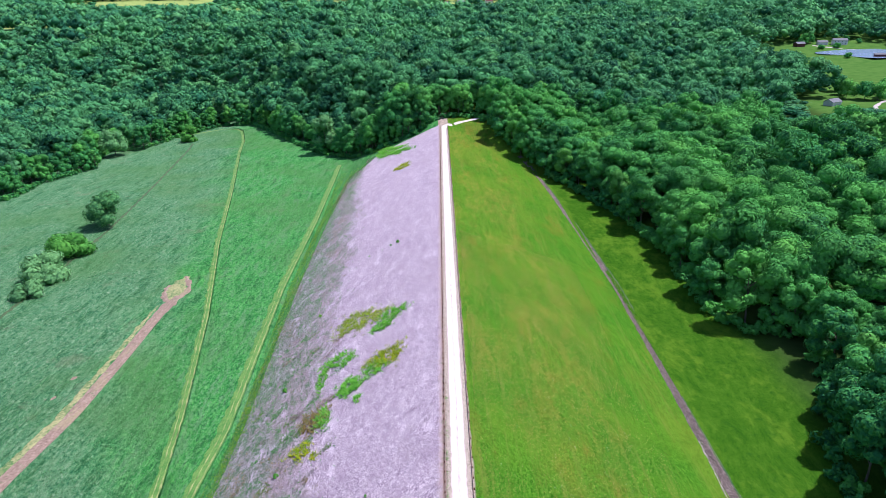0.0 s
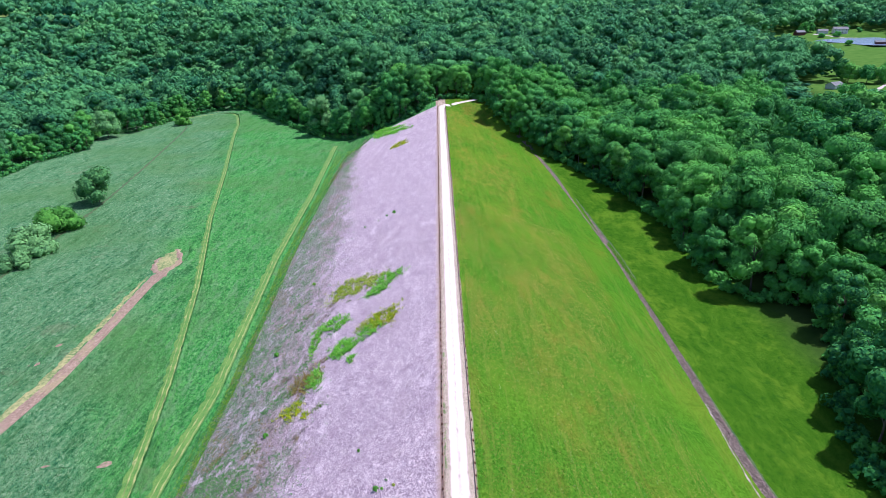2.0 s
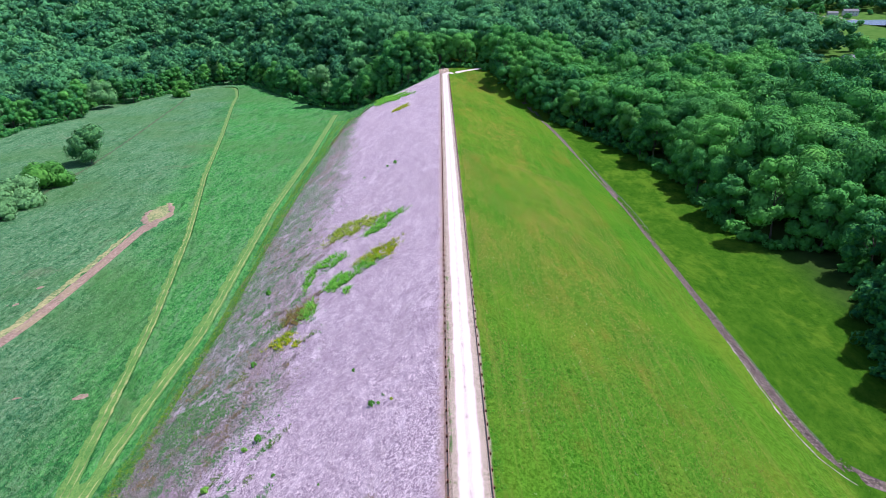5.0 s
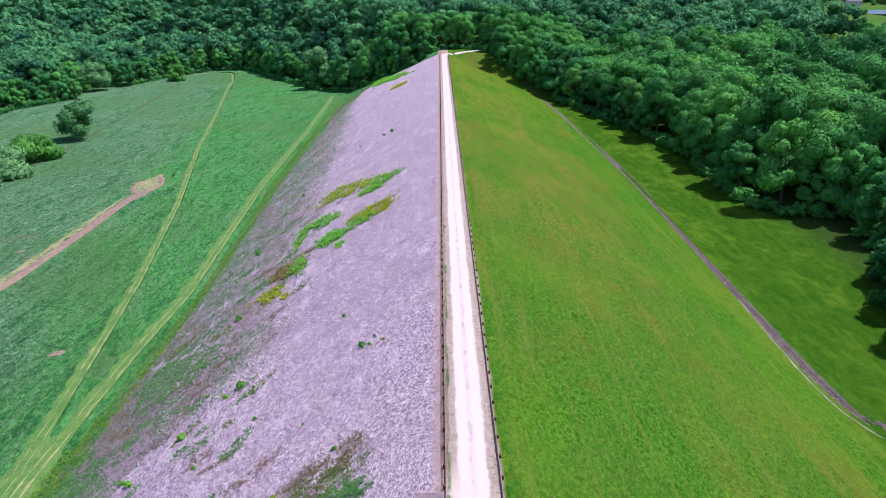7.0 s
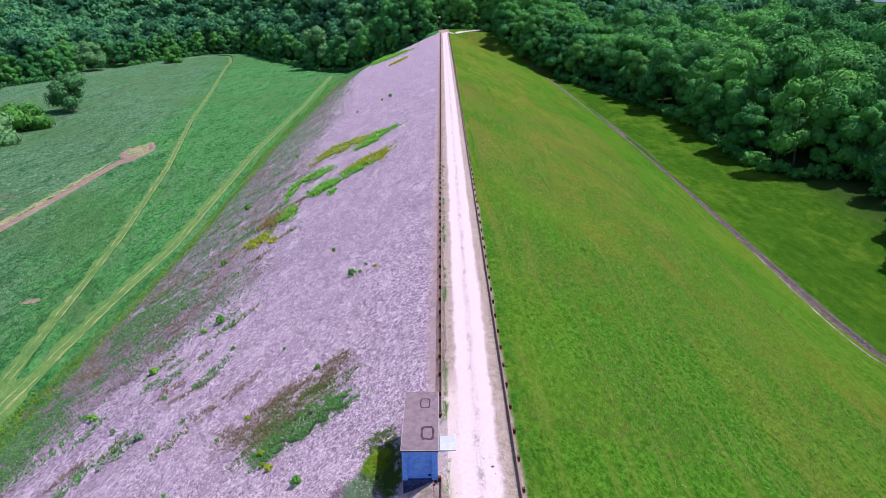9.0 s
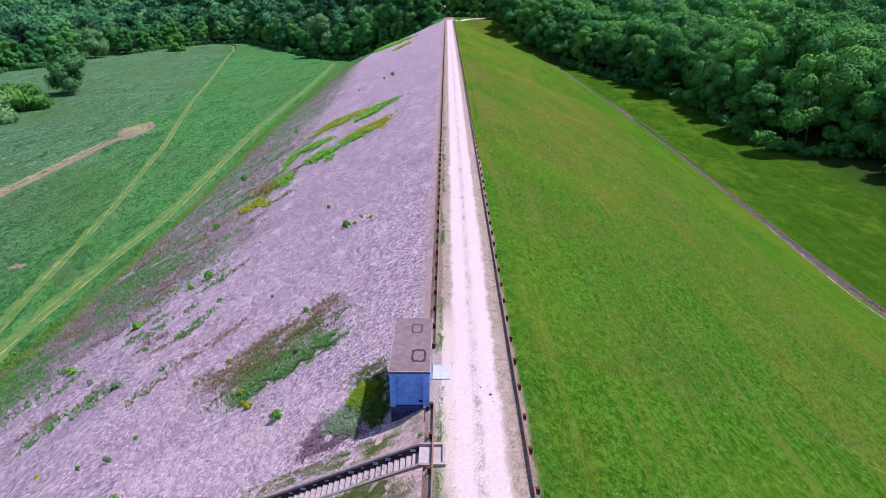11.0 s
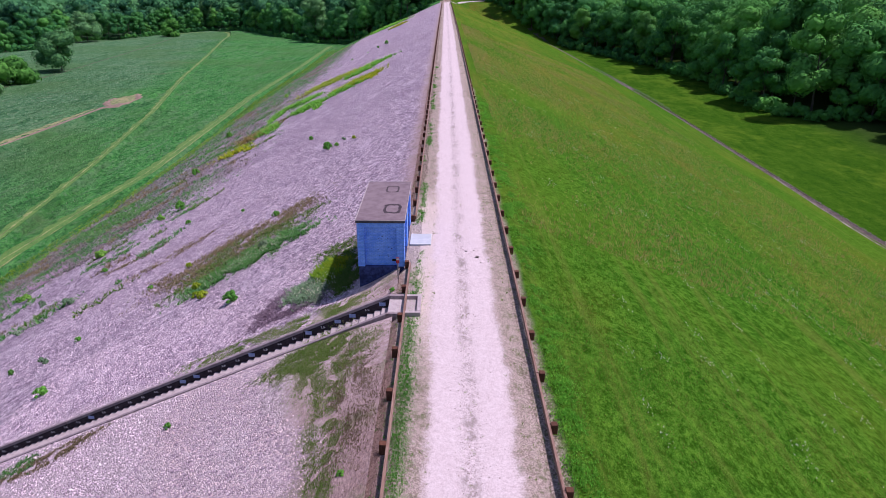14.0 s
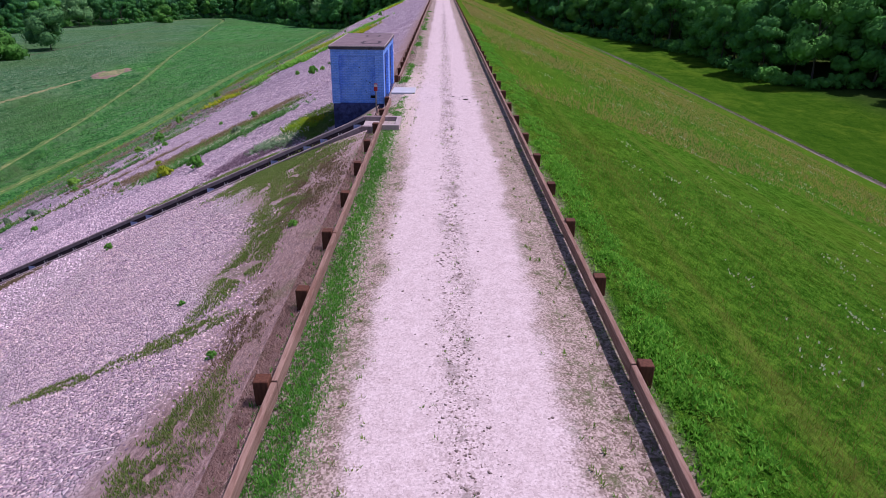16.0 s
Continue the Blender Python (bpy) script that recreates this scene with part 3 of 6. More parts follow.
def build_ground():
    xs = graded([(-4500, -900, 300), (-900, -400, 40), (-400, -90, 10), (-90, -4, 2.4), (-3.6, 3.6, 0.9), (3.6, 90, 2.4), (90, 400, 10), (400, 900, 40), (900, 4500, 300)])
    ys = graded([(-800, -200, 100), (-200, 0, 20), (0, 120, 3), (120, 560, 5), (560, 900, 12), (900, 1800, 60), (1800, 4800, 250)])
    gx, gy = np.meshgrid(xs, ys)
    gz = height(gx, gy)
    rough = np.array([noise.noise((a * 0.11, b * 0.09, 0.0)) for a, b in zip(gx.ravel(), gy.ravel())]).reshape(gx.shape)
    gz = gz + np.where(inside(OPEN, gx, gy), 0.0, rough * 0.5)
    gz = gz - np.where((gx < -3.5) & (gx > -56) & (gy < 462), 0.6, 0.0)
    nx, ny = len(xs), len(ys)
    a = (np.arange(ny - 1)[:, None] * nx + np.arange(nx - 1)[None, :]).ravel()
    faces = np.stack([a, a + 1, a + nx + 1, a + nx], 1)
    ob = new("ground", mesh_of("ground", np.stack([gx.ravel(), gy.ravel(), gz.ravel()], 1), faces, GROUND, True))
    return tagged(ob, "grassy valley floor, earth dam and wooded hillside", "ground", kind="structure")


build_ground()


def draped(name, centre, half, material, lift=0.05, step=3.0, ragged=0.0, sag=0.0, across=4):
    """A strip laid over the ground along a line of (x, y) stops, of half width half (a number, or one at each stop)."""
    centre = np.array(centre, float)
    half = np.broadcast_to(np.array(half, float), len(centre))
    along = np.concatenate([[0], np.cumsum(np.hypot(*np.diff(centre, axis=0).T))])
    t = np.arange(0, along[-1], step)
    px, py, hw = (np.interp(t, along, q) for q in (centre[:, 0], centre[:, 1], half))
    for _ in range(3):
        px[1:-1] = (px[:-2] + 2 * px[1:-1] + px[2:]) / 4
        py[1:-1] = (py[:-2] + 2 * py[1:-1] + py[2:]) / 4
    dx, dy = np.gradient(px), np.gradient(py)
    size = np.hypot(dx, dy)
    nx, ny = dy / size, -dx / size
    rows = []
    for k, u in enumerate(np.linspace(-1, 1, across + 1)):
        wave = np.array([noise.noise((q * 0.35, k * 7.1 + 3.0, half[0])) for q in t]) * ragged if abs(u) == 1 else 0.0
        x, y = px + nx * (u * hw + u * wave), py + ny * (u * hw + u * wave)
        z = height(x, y) + lift - sag * (1 - u * u) * (np.clip(np.minimum(t, along[-1] - t) / 12.0, 0, 1) if sag < 0 else 1.0)
        z = z - (lift * 0.9 if abs(u) == 1 else 0)
        rows.append(np.stack([x, y, z], 1))
    verts = np.stack(rows, 1).reshape(-1, 3)
    n, m = len(t), across + 1
    a = (np.arange(n - 1)[:, None] * m + np.arange(m - 1)[None, :]).ravel()
    return new(name, mesh_of(name, verts, np.stack([a, a + 1, a + m + 1, a + m], 1), material, True))


TOE = ((-40, 150, 250, 344, 430, 474), (-61, -61, -66, -68, -66, -48))


def build_riprap():
    """The stone blanket on the water side, a sheet that follows the bank."""
    ys = np.unique(np.concatenate([np.arange(-130, 474, 3.0), [39.44, 41.26]]))
    us = np.linspace(0, 1, 36)
    gy, gu = np.meshgrid(ys, us, indexing="ij")
    toe = np.interp(gy, *TOE)
    gx = -3.0 + (toe + 3.0) * gu
    bumpy = np.array([noise.noise((a * 0.5, b * 0.5, 5.0)) for a, b in zip(gx.ravel(), gy.ravel())]).reshape(gx.shape)
    gz = height(gx, gy) + 0.14 * np.clip(gu * 12, 0, 1) + bumpy * np.where(np.abs(gy - 40.35) < 3, 0.02, 0.10) * np.clip(gu * 12, 0, 1) + 0.02
    gz = np.where(gu > 0.99, gz - 0.5, gz)
    n, m = gx.shape
    a = (np.arange(n - 1)[:, None] * m + np.arange(m - 1)[None, :]).ravel()
    faces = np.stack([a, a + m, a + m + 1, a + 1], 1)
    cut = np.abs(gy.ravel()[faces].mean(1) - 40.35) < 0.9
    ob = new("riprap", mesh_of("riprap", np.stack([gx.ravel(), gy.ravel(), gz.ravel()], 1), faces[~cut], RIPRAP, True))
    tagged(ob, "lilac-grey broken stone facing on the dam's sloping bank", "stone bank", kind="structure")
    return ys, us, gz


SHEET = build_riprap()
ROAD_LINE = [(0.2, -130), (0.2, 100), (0.2, 300), (0.2, 462)]
tagged(draped("road", ROAD_LINE, 2.25, ROAD, 0.05, 1.0, 0.25, across=6), "white crushed-stone track along the dam's crest", "road", kind="structure")

tagged(draped("road_bend", [(0.2, 461), (0.9, 468), (4.0, 475), (10.0, 482), (20.0, 489), (34, 500)], [2.0, 2.3, 2.6, 2.4, 2.2, 2.0], PACKED, 0.09, 1.0, 0.4), "white crushed-stone bend at the dam's far end", "road", kind="structure")

# tracks through the meadow
TOE_TRACK = [(-64, 20), (-66, 90), (-66.2, 124), (-65.4, 150), (-68, 189), (-72, 250), (-74, 344), (-78, 440), (-80, 480)]
LOOP_TRACK = [(-66, 60), (-70, 95), (-75, 124), (-81, 157), (-96.6, 226), (-120, 313), (-144, 416), (-176, 545), (-188, 600), (-205, 655), (-214, 668), (-232, 672), (-255, 650)]
for line, wide, ruts in ((TOE_TRACK, 2.3, ((0.5, 0.42), (-0.9, 0.22))), (LOOP_TRACK, 1.6, ((-0.62, 0.26), (0.62, 0.34)))):
    tagged(draped("mown_track", line, wide, TRACK, 0.12, 1.5, 0.9), "mown grass track worn yellow through the meadow", "track", kind="structure")
    for off, half in ruts:
        tagged(draped("wheel_rut", [(a + off, b) for a, b in line], half, RUT, 0.17, 0.6, 0.95, across=2), "dry straw-coloured wheel rut in a mown track", "track", kind="structure")
KERB = plain_material("kerb_stone", (0.07, 0.085, 0.04), (0.34, 0.28, 0.26), 1.3, 0.9, 0.5, 0.05)
FURROW = plain_material("old_furrow", (0.018, 0.058, 0.018), (0.075, 0.105, 0.04), 0.9, 0.95, 0.6, 0.1)
STRAW = plain_material("straw_grass", (0.05, 0.13, 0.035), (0.34, 0.30, 0.14), 1.2, 0.95, 0.6, 0.1)
LANE = [(-117.5, 95), (-117.4, 130), (-114.6, 158), (-115, 193), (-116.0, 222), (-116.4, 238), (-116.0, 247)]
tagged(draped("dirt_lane", LANE, [3.3, 3.3, 3.1, 2.8, 3.1, 3.1, 1.2], EARTH, 0.14, 0.7, 0.35), "bare pinkish-brown earth lane in the meadow", "track", kind="structure")
tagged(draped("straw_edge", [(a - 4.3, b) for a, b in LANE[:-1]], [1.3, 1.2, 1.4, 1.0, 0.9, 0.4], STRAW, 0.10, 0.7, 1.2), "flattened straw along the earth lane", "track", kind="structure")
tagged(draped("straw_patch", [(-117.5, 242), (-119, 250), (-119.6, 260), (-119.6, 269)], [2.0, 4.6, 4.2, 1.0], STRAW, 0.09, 0.8, 2.2), "flattened straw in the trampled patch", "bare earth", kind="structure")
for line, wide in (([(-115.6, 243), (-113.6, 250), (-114.6, 257), (-117.5, 263), (-120.5, 269)], [1.6, 1.8, 1.1, 1.5, 0.4]), ([(-117.8, 241), (-121.0, 245), (-123.6, 252), (-124.4, 259)], [1.2, 1.7, 1.0, 0.5])):
    tagged(draped("dirt_patch", line, wide, EARTH, 0.15, 0.6, 1.6), "bare trampled earth patch at the lane's end", "bare earth", kind="structure")
for a, b, r in ((-96.8, 121.9, 1.4), (-126.8, 182.6, 1.3), (-127.5, 171, 1.6), (-82.6, 122.4, 1.5)):
    tagged(draped("bare_spot", [(a - r, b - 0.5 * r), (a, b), (a + r, b + 0.5 * r)], [0.3, 0.75 * r, 0.4], EARTH, 0.12, 0.4, 0.6), "small bare earth spot in the meadow", "bare earth", kind="structure")
tagged(draped("old_path", [(-236, 600), (-228.9, 570), (-207.9, 445), (-197, 375), (-191, 330), (-184, 240), (-180, 190)], 0.9, FURROW, 0.02, 2.0, 1.2), "faint old path through the meadow", "track", kind="structure")
# ridges of taller grass where mowing turned and beside the lane
RIDGES = [  # line, half width, height
    ([(a + 3.3, b) for a, b in [(-118, 60)] + LANE[:6]], 1.2, 1.6), ([(-110.5, 232), (-110.0, 246), (-111.0, 262), (-116, 276)], 1.6, 1.2), ([(a + 2.0, b) for a, b in LOOP_TRACK[1:12]], 1.0, 1.2),
    ([(a + 2.0, b) for a, b in TOE_TRACK[1:]], 0.95, 0.95), ([(a - 7.0, b) for a, b in LANE[:6]], 1.3, 0.35), ([(-105.5, 146.1), (-96, 145.5), (-86, 141.1)], 0.8, 0.35), ([(-101.5, 120.5), (-91.3, 123), (-84, 121)], 0.8, 0.35),
    ([(-126, 100), (-128, 166), (-128, 236)], 0.8, 0.35), ([(-134, 100), (-138, 164), (-132, 232)], 0.8, 0.35), ([(-146, 110), (-147, 170), (-136, 240)], 0.7, 0.35)]
for line, wide, high in RIDGES:
    tagged(draped("tall_grass", line, wide, GROUND, 0.04, 1.5, 0.7, -high, 8), "ridge of tall meadow grass", "grass", kind="structure")
DITCH = [(95, 74), (78, 83), (68.6, 90.5), (65.2, 96), (64.0, 104), (63.8, 114), (64.0, 127), (64.4, 142), (65.5, 184), (66.5, 233), (64.6, 293), (62.2, 345), (59.4, 387), (55, 412), (50, 424)]
tagged(draped("drain", DITCH, 1.45, DRAIN, 0.16, 1.0, 0.35, 0.14), "mauve-grey stone-lined drain along the foot of the grass bank", "drain", kind="structure")
tagged(draped("drain_kerb", [(63.0, 134), (62.6, 127), (61.9, 117), (61.4, 106), (61.5, 99), (62.6, 93.5), (65.0, 90), (68, 87.5)], 0.20, KERB, 0.12, 0.6, 0.30, across=2), "pale broken stone edging beside the drain", "kerb", kind="structure")
tagged(draped("drain_edge", [(a + 1.75, b) for a, b in DITCH[3:]], 0.35, FURROW, 0.10, 1.0, 0.4, across=2), "dark rank grass along the drain's far edge", "grass", kind="structure")



# ---- woods ----
def edge_distance(x, y):
    """Distance to the edge of the open land by the dam."""
    best = np.full(np.shape(x), 1e9)
    for (ax, ay), (bx, by) in zip(OPEN, np.roll(OPEN, -1, 0)):
        dx, dy = bx - ax, by - ay
        t = np.clip(((x - ax) * dx + (y - ay) * dy) / (dx * dx + dy * dy), 0, 1)
        best = np.minimum(best, np.hypot(x - ax - t * dx, y - ay - t * dy))
    return best


def crown_arrays(rng, radius, tall, lobes, leaves, leaf, skirt=0.0, cores=None, full=1.0, lowest=-2.0):
    """Vertices and triangles of a crown of unit foot: boughs covered with leaf clumps. skirt: how far it reaches down; lowest: the least upward turn of a leaf."""
    base = tall * (0.34 - 0.28 * skirt)
    ang = rng.uniform(0, 2 * np.pi, lobes)
    lift = rng.uniform(0.0, 1.0, lobes) ** 0.8
    ring = radius * (0.18 + 0.66 * np.sqrt(1.0 - 0.92 * lift * lift)) * rng.uniform(0.45, 1.1, lobes)
    cz = base + (tall - base) * (0.10 + 0.74 * lift)
    cx, cy = np.cos(ang) * ring, np.sin(ang) * ring
    lr = radius * rng.uniform(0.22, 0.50, lobes) * full
    centres = np.stack([cx, cy, cz], 1)
    verts, faces, n = [], [], 0
    for c, r in list(zip(centres, lr))[: cores if cores is not None else lobes]:
        ball, skin = (ICO_V, ICO_F) if leaf < 1.2 else (OCTA_V, OCTA_F)
        v = ball * (r * rng.uniform(0.74, 0.95, (len(ball), 1))) * (1, 1, 0.85) + c
        verts.append(v)
        faces.append(skin + n)
        n += len(v)
    # leaves sit on the outside of the boughs alone
    k = rng.choice(lobes, leaves * 5, p=lr * lr / (lr * lr).sum())
    d = rng.normal(0, 1, (len(k), 3))
    d[:, 2] = d[:, 2] * 0.9 + 0.35
    d /= np.linalg.norm(d, axis=1)[:, None]
    p = centres[k] + d * (lr[k] * rng.uniform(0.84, 1.22, len(k)))[:, None] * (1, 1, 0.85)
    buried = np.zeros(len(k), bool)
    for j in range(lobes):
        buried |= (k != j) & (np.linalg.norm((p - centres[j]) / (1, 1, 0.85), axis=1) < 0.80 * lr[j])
    keep = np.flatnonzero(~buried & (d[:, 2] > lowest))[:leaves]
    p, d, leaves = p[keep], d[keep], len(keep)
    side = np.cross(d, rng.normal(0, 1, (leaves, 3)))
    side /= np.linalg.norm(side, axis=1)[:, None]
    up = np.cross(side, d) + d * rng.uniform(-0.5, 0.35, (leaves, 1))
    s = (leaf * rng.uniform(0.55, 1.45, leaves))[:, None]
    tri = np.stack([p - side * s * 0.55 - up * s * 0.3, p + side * s * 0.55 - up * s * 0.3, p + up * s * 0.65], 1).reshape(-1, 3)
    verts.append(tri)
    faces.append(n + np.arange(leaves * 3).reshape(-1, 3))
    return np.concatenate(verts), np.concatenate(faces)


def limb(bm, a, b, ra, rb, sides=7):
    """A tapered, slightly bent limb from a to b."""
    a, b = Vector(a), Vector(b)
    q = (b - a).to_track_quat("Z", "Y")
    rings = []
    for t in (0.0, 0.35, 0.7, 1.0):
        mid = a.lerp(b, t) + Vector((math.sin(t * 5 + a.x * 3), math.cos(t * 4 + a.y * 2), 0)) * (ra * 0.6 * t)
        r = ra + (rb - ra) * t
        rings.append([bm.verts.new(mid + q @ Vector((math.cos(k * math.tau / sides) * r, math.sin(k * math.tau / sides) * r, 0))) for k in range(sides)])
    for lo, hi in zip(rings, rings[1:]):
        for k in range(sides):
            bm.faces.new((lo[k], lo[(k + 1) % sides], hi[(k + 1) % sides], hi[k]))


def make_tree(name, seed, radius, tall, leaves, leaf, foliage, label, lobes=20, skirt=0.0, category="tree", thick=0.32):
    """A tree at the origin: trunk with limbs, and a crown of leaf clumps."""
    rng = np.random.default_rng(seed)
    tree = empty(name)
    bm = bmesh.new()
    limb(bm, (0, 0, -0.6), (rng.uniform(-0.4, 0.4), rng.uniform(-0.4, 0.4), tall * 0.62), thick, thick * 0.4)
    for k in range(6):
        a, h = k * 1.05 + rng.uniform(-0.4, 0.4), tall * rng.uniform(0.25, 0.5)
        limb(bm, (0, 0, h), (math.cos(a) * radius * 0.6, math.sin(a) * radius * 0.6, h + tall * rng.uniform(0.15, 0.3)), thick * 0.45, thick * 0.12, 5)
    part("trunk", bm, BARK, tree)
    v, f = crown_arrays(rng, radius, tall, lobes, leaves, leaf, skirt)
    crown = new("crown", mesh_of("crown", v, f, foliage, True))
    crown.parent = tree
    return tagged(tree, label, category)


def spread(x0, x1, y0, y1, step, rng):
    """Jittered grid of places."""
    gx, gy = np.meshgrid(np.arange(x0, x1, step), np.arange(y0, y1, step * 0.87))
    gx = gx + (np.arange(gy.shape[0])[:, None] % 2) * step * 0.5
    gx, gy = gx.ravel(), gy.ravel()
    return gx + rng.uniform(-0.33, 0.33, gx.size) * step, gy + rng.uniform(-0.33, 0.33, gy.size) * step


def plant_edge():
    """Single trees along the edge of the woods."""
    rng = np.random.default_rng(11)
    kinds = [make_tree("tree", 100 + k, r, t, n, 0.72, LEAF_TREE, "tall leafy tree in full green leaf at the wood's edge", lobes=22, skirt=(1.0, 0.45, 0.95, 0.35, 1.05, 0.6)[k])
             for k, (r, t, n) in enumerate([(5.8, 22, 2900), (6.8, 24, 3300), (5.2, 20, 2500), (6.4, 25, 3200), (4.6, 16, 2100), (5.6, 23, 2700)])]
    for t in kinds:
        tagged(t, group="trees at the wood's edge")
    x, y = spread(-345, 150, 60, 720, 7.4, rng)
    d = edge_distance(x, y)
    wave = np.array([noise.noise((a * 0.05, b * 0.05, 1.0)) for a, b in zip(x, y)])
    keep = wooded(x, y) & (d > 4.0 + 5.0 * wave) & (d > 1.5) & (d < 15.5) & (rng.uniform(0, 1, len(x)) < 0.88) & (np.abs(x) < 0.74 * y + 40) & ((x < 130) | (y < 190)) & (x < 135)
    spots = sorted(zip(x[keep], y[keep]), key=lambda p: p[1])[:260]
    for i, (a, b) in enumerate(spots):
        a, b = a + rng.normal(0, 1.2), b + rng.normal(0, 1.8)
        k = int(rng.integers(0, len(kinds)))
        scale = rng.uniform(0.72, 1.18) * (0.9 if a < -80 else 1.0)
        m = pose(a, b, float(height(a, b)) - 0.2, rng.uniform(-3, 3), rng.uniform(-3, 3), rng.uniform(0, 360))
        if i < len(kinds):
            kinds[i].matrix_basis = m
            continue
        t = copy_thing(kinds[k], m)
        t.scale = (scale, scale, scale * rng.uniform(0.92, 1.08))
    return keep


plant_edge()


def plant_woods():
    """The woods behind, one mass of crowns to the skyline."""
    rng = np.random.default_rng(12)
    bands = [(0, 340, 9.4, 6.6, 21, 24, 2700, 0.60, 20, 1.0), (340, 520, 9.8, 6.9, 21, 19, 1050, 0.82, 14, 1.0), (520, 760, 11.4, 7.8, 21, 14, 300, 1.4, 10, 1.1), (760, 1250, 16.0, 10.4, 21, 11, 115, 2.2, 7, 1.1), (1250, 2300, 27.0, 16.4, 21, 9, 44, 3.6, 6, 1.1), (2300, 3600, 52.0, 30.0, 21, 9, 30, 6.0, 6, 1.1)]
    for near, far, step, radius, tall, lobes, leaves, leaf, cores, full in bands:
        kinds = [crown_arrays(rng, radius, tall, lobes, leaves, leaf, 0.2, cores, full, -0.05) for _ in range(10)]
        x, y = spread(-0.76 * far - 40, 0.76 * far + 40, 40 if near == 0 else 300, far, step, rng)
        r = np.hypot(x, y)
        keep = (r >= near) & (r < far) & (np.abs(x) < 0.71 * y + 38) & wooded(x, y) & (edge_distance(x, y) > 14.5) & ((near < 2300) | (x < 200))
        x, y = x[keep], y[keep]
        z = height(x, y)
        verts, faces, tints, n = [], [], [], 0
        for a, b, c in zip(x, y, z):
            v, f = kinds[int(rng.integers(0, 10))]
            t, s = rng.uniform(0, math.tau), rng.choice((0.62, 0.78, 0.9, 1.0, 1.12, 1.3, 1.48))
            ca, sa = math.cos(t) * s, math.sin(t) * s
            w = np.empty_like(v)
            low = 0.22 if 1450 < b < 1960 and -110 < a < 190 else 0.5 if (1500 < b < 2050 and -0.56 < a / b < -0.12) or (395 < b < 515 and -32 < a - 0.59 * b < 62) else 1.0
            w[:, 0], w[:, 1], w[:, 2] = v[:, 0] * ca - v[:, 1] * sa + a, v[:, 0] * sa + v[:, 1] * ca + b, v[:, 2] * s * rng.uniform(0.8, 1.15) * low + c
            verts.append(w)
            faces.append(f + n)
            tints.append(np.full(len(v), rng.uniform(0, 1)))
            n += len(v)
        # crowns past 520 m take the leaf colour with haze in it
        ob = new("woodland", mesh_of("woodland", np.concatenate(verts), np.concatenate(faces), LEAF_NEAR if far <= 520 else LEAF_HAZY, True, np.concatenate(tints)))
        tagged(ob, "dense mass of green broadleaf woodland crowns", "woodland", kind="stuff")


plant_woods()


def plant_undergrowth():
    """Low growth filling the foot of the wood's edge."""
    rng = np.random.default_rng(14)
    kinds = [crown_arrays(rng, 2.6, 4.2, 8, 110, 0.9, 1.2, 4) for _ in range(6)]
    x, y = spread(-340, 135, 60, 720, 3.6, rng)
    d = edge_distance(x, y)
    keep = wooded(x, y) & (d > np.where(x > 30, 3.0, 0.8)) & (d < np.where(x > 30, 7.5, 5.5)) & (np.abs(x) < 0.72 * y + 40)
    verts, faces, tints, n = [], [], [], 0
    for a, b in zip(x[keep], y[keep]):
        v, f = kinds[int(rng.integers(0, 6))]
        s = rng.uniform(0.6, 1.3)
        verts.append(v * s + (a, b, float(height(a, b)) - 0.3))
        faces.append(f + n)
        tints.append(np.full(len(v), rng.uniform(0, 1)))
        n += len(v)
    ob = new("undergrowth", mesh_of("undergrowth", np.concatenate(verts), np.concatenate(faces), LEAF_NEAR, tint=np.concatenate(tints)))
    tagged(ob, "bushy green undergrowth along the wood's edge", "undergrowth", kind="stuff")


plant_undergrowth()


# ---- guardrails along the crest ----
def build_guardrail(name, x, inner, first, gap, last, label):
    """Square posts with a plank rail on the side towards the road."""
    rail = empty(name, x, first, 0.0)
    bm = bmesh.new()
    box(bm, (-0.11, -0.11, -0.5), (0.11, 0.11, 0.40), 0.012)
    post = part("post", bm, WOOD_POST, rail)
    bm = bmesh.new()
    box(bm, (-0.045, 0.012, -0.12), (0.045, 2 * gap - 0.012, 0.12), 0.008)
    plank = part("plank", bm, WOOD_RAIL, rail)
    rng = np.random.default_rng(int(abs(x) * 100))
    count = int((last - first) / gap)
    for k in range(count + 1):
        y = first + k * gap
        p = post if k == 0 else post.copy()
        if k:
            scene.collection.objects.link(p)
            p.parent = rail
        p.matrix_basis = pose(rng.uniform(-0.015, 0.015), k * gap, float(crest(y)) + rng.uniform(-0.03, 0.03), rng.uniform(-1.5, 1.5), rng.uniform(-2, 2), rng.uniform(-3, 3))
        if k % 2 == 0 and k < count:
            q = plank if k == 0 else plank.copy()
            if k:
                scene.collection.objects.link(q)
                q.parent = rail
            z0, z1 = float(crest(y)), float(crest(y + 2 * gap))
            q.matrix_basis = pose(inner * 0.16, k * gap, 0.235 + z0 + rng.uniform(-0.015, 0.015), math.degrees(math.atan2(z1 - z0, 2 * gap)) + rng.uniform(-0.2, 0.2), 0, 0)
    return tagged(rail, label, "guardrail")


LEFT_RAIL = "low brown timber guardrail beside the stone bank"
build_guardrail("guardrail", -2.63, 1, 22.0 - 2.84 * 14, 2.84, 45.0, LEFT_RAIL)
build_guardrail("guardrail", -2.63, 1, 51.7, 2.84, 468, LEFT_RAIL)
build_guardrail("guardrail", 2.98, -1, 22.5 - 3.02 * 14, 3.02, 470, "low brown timber guardrail beside the grass bank")


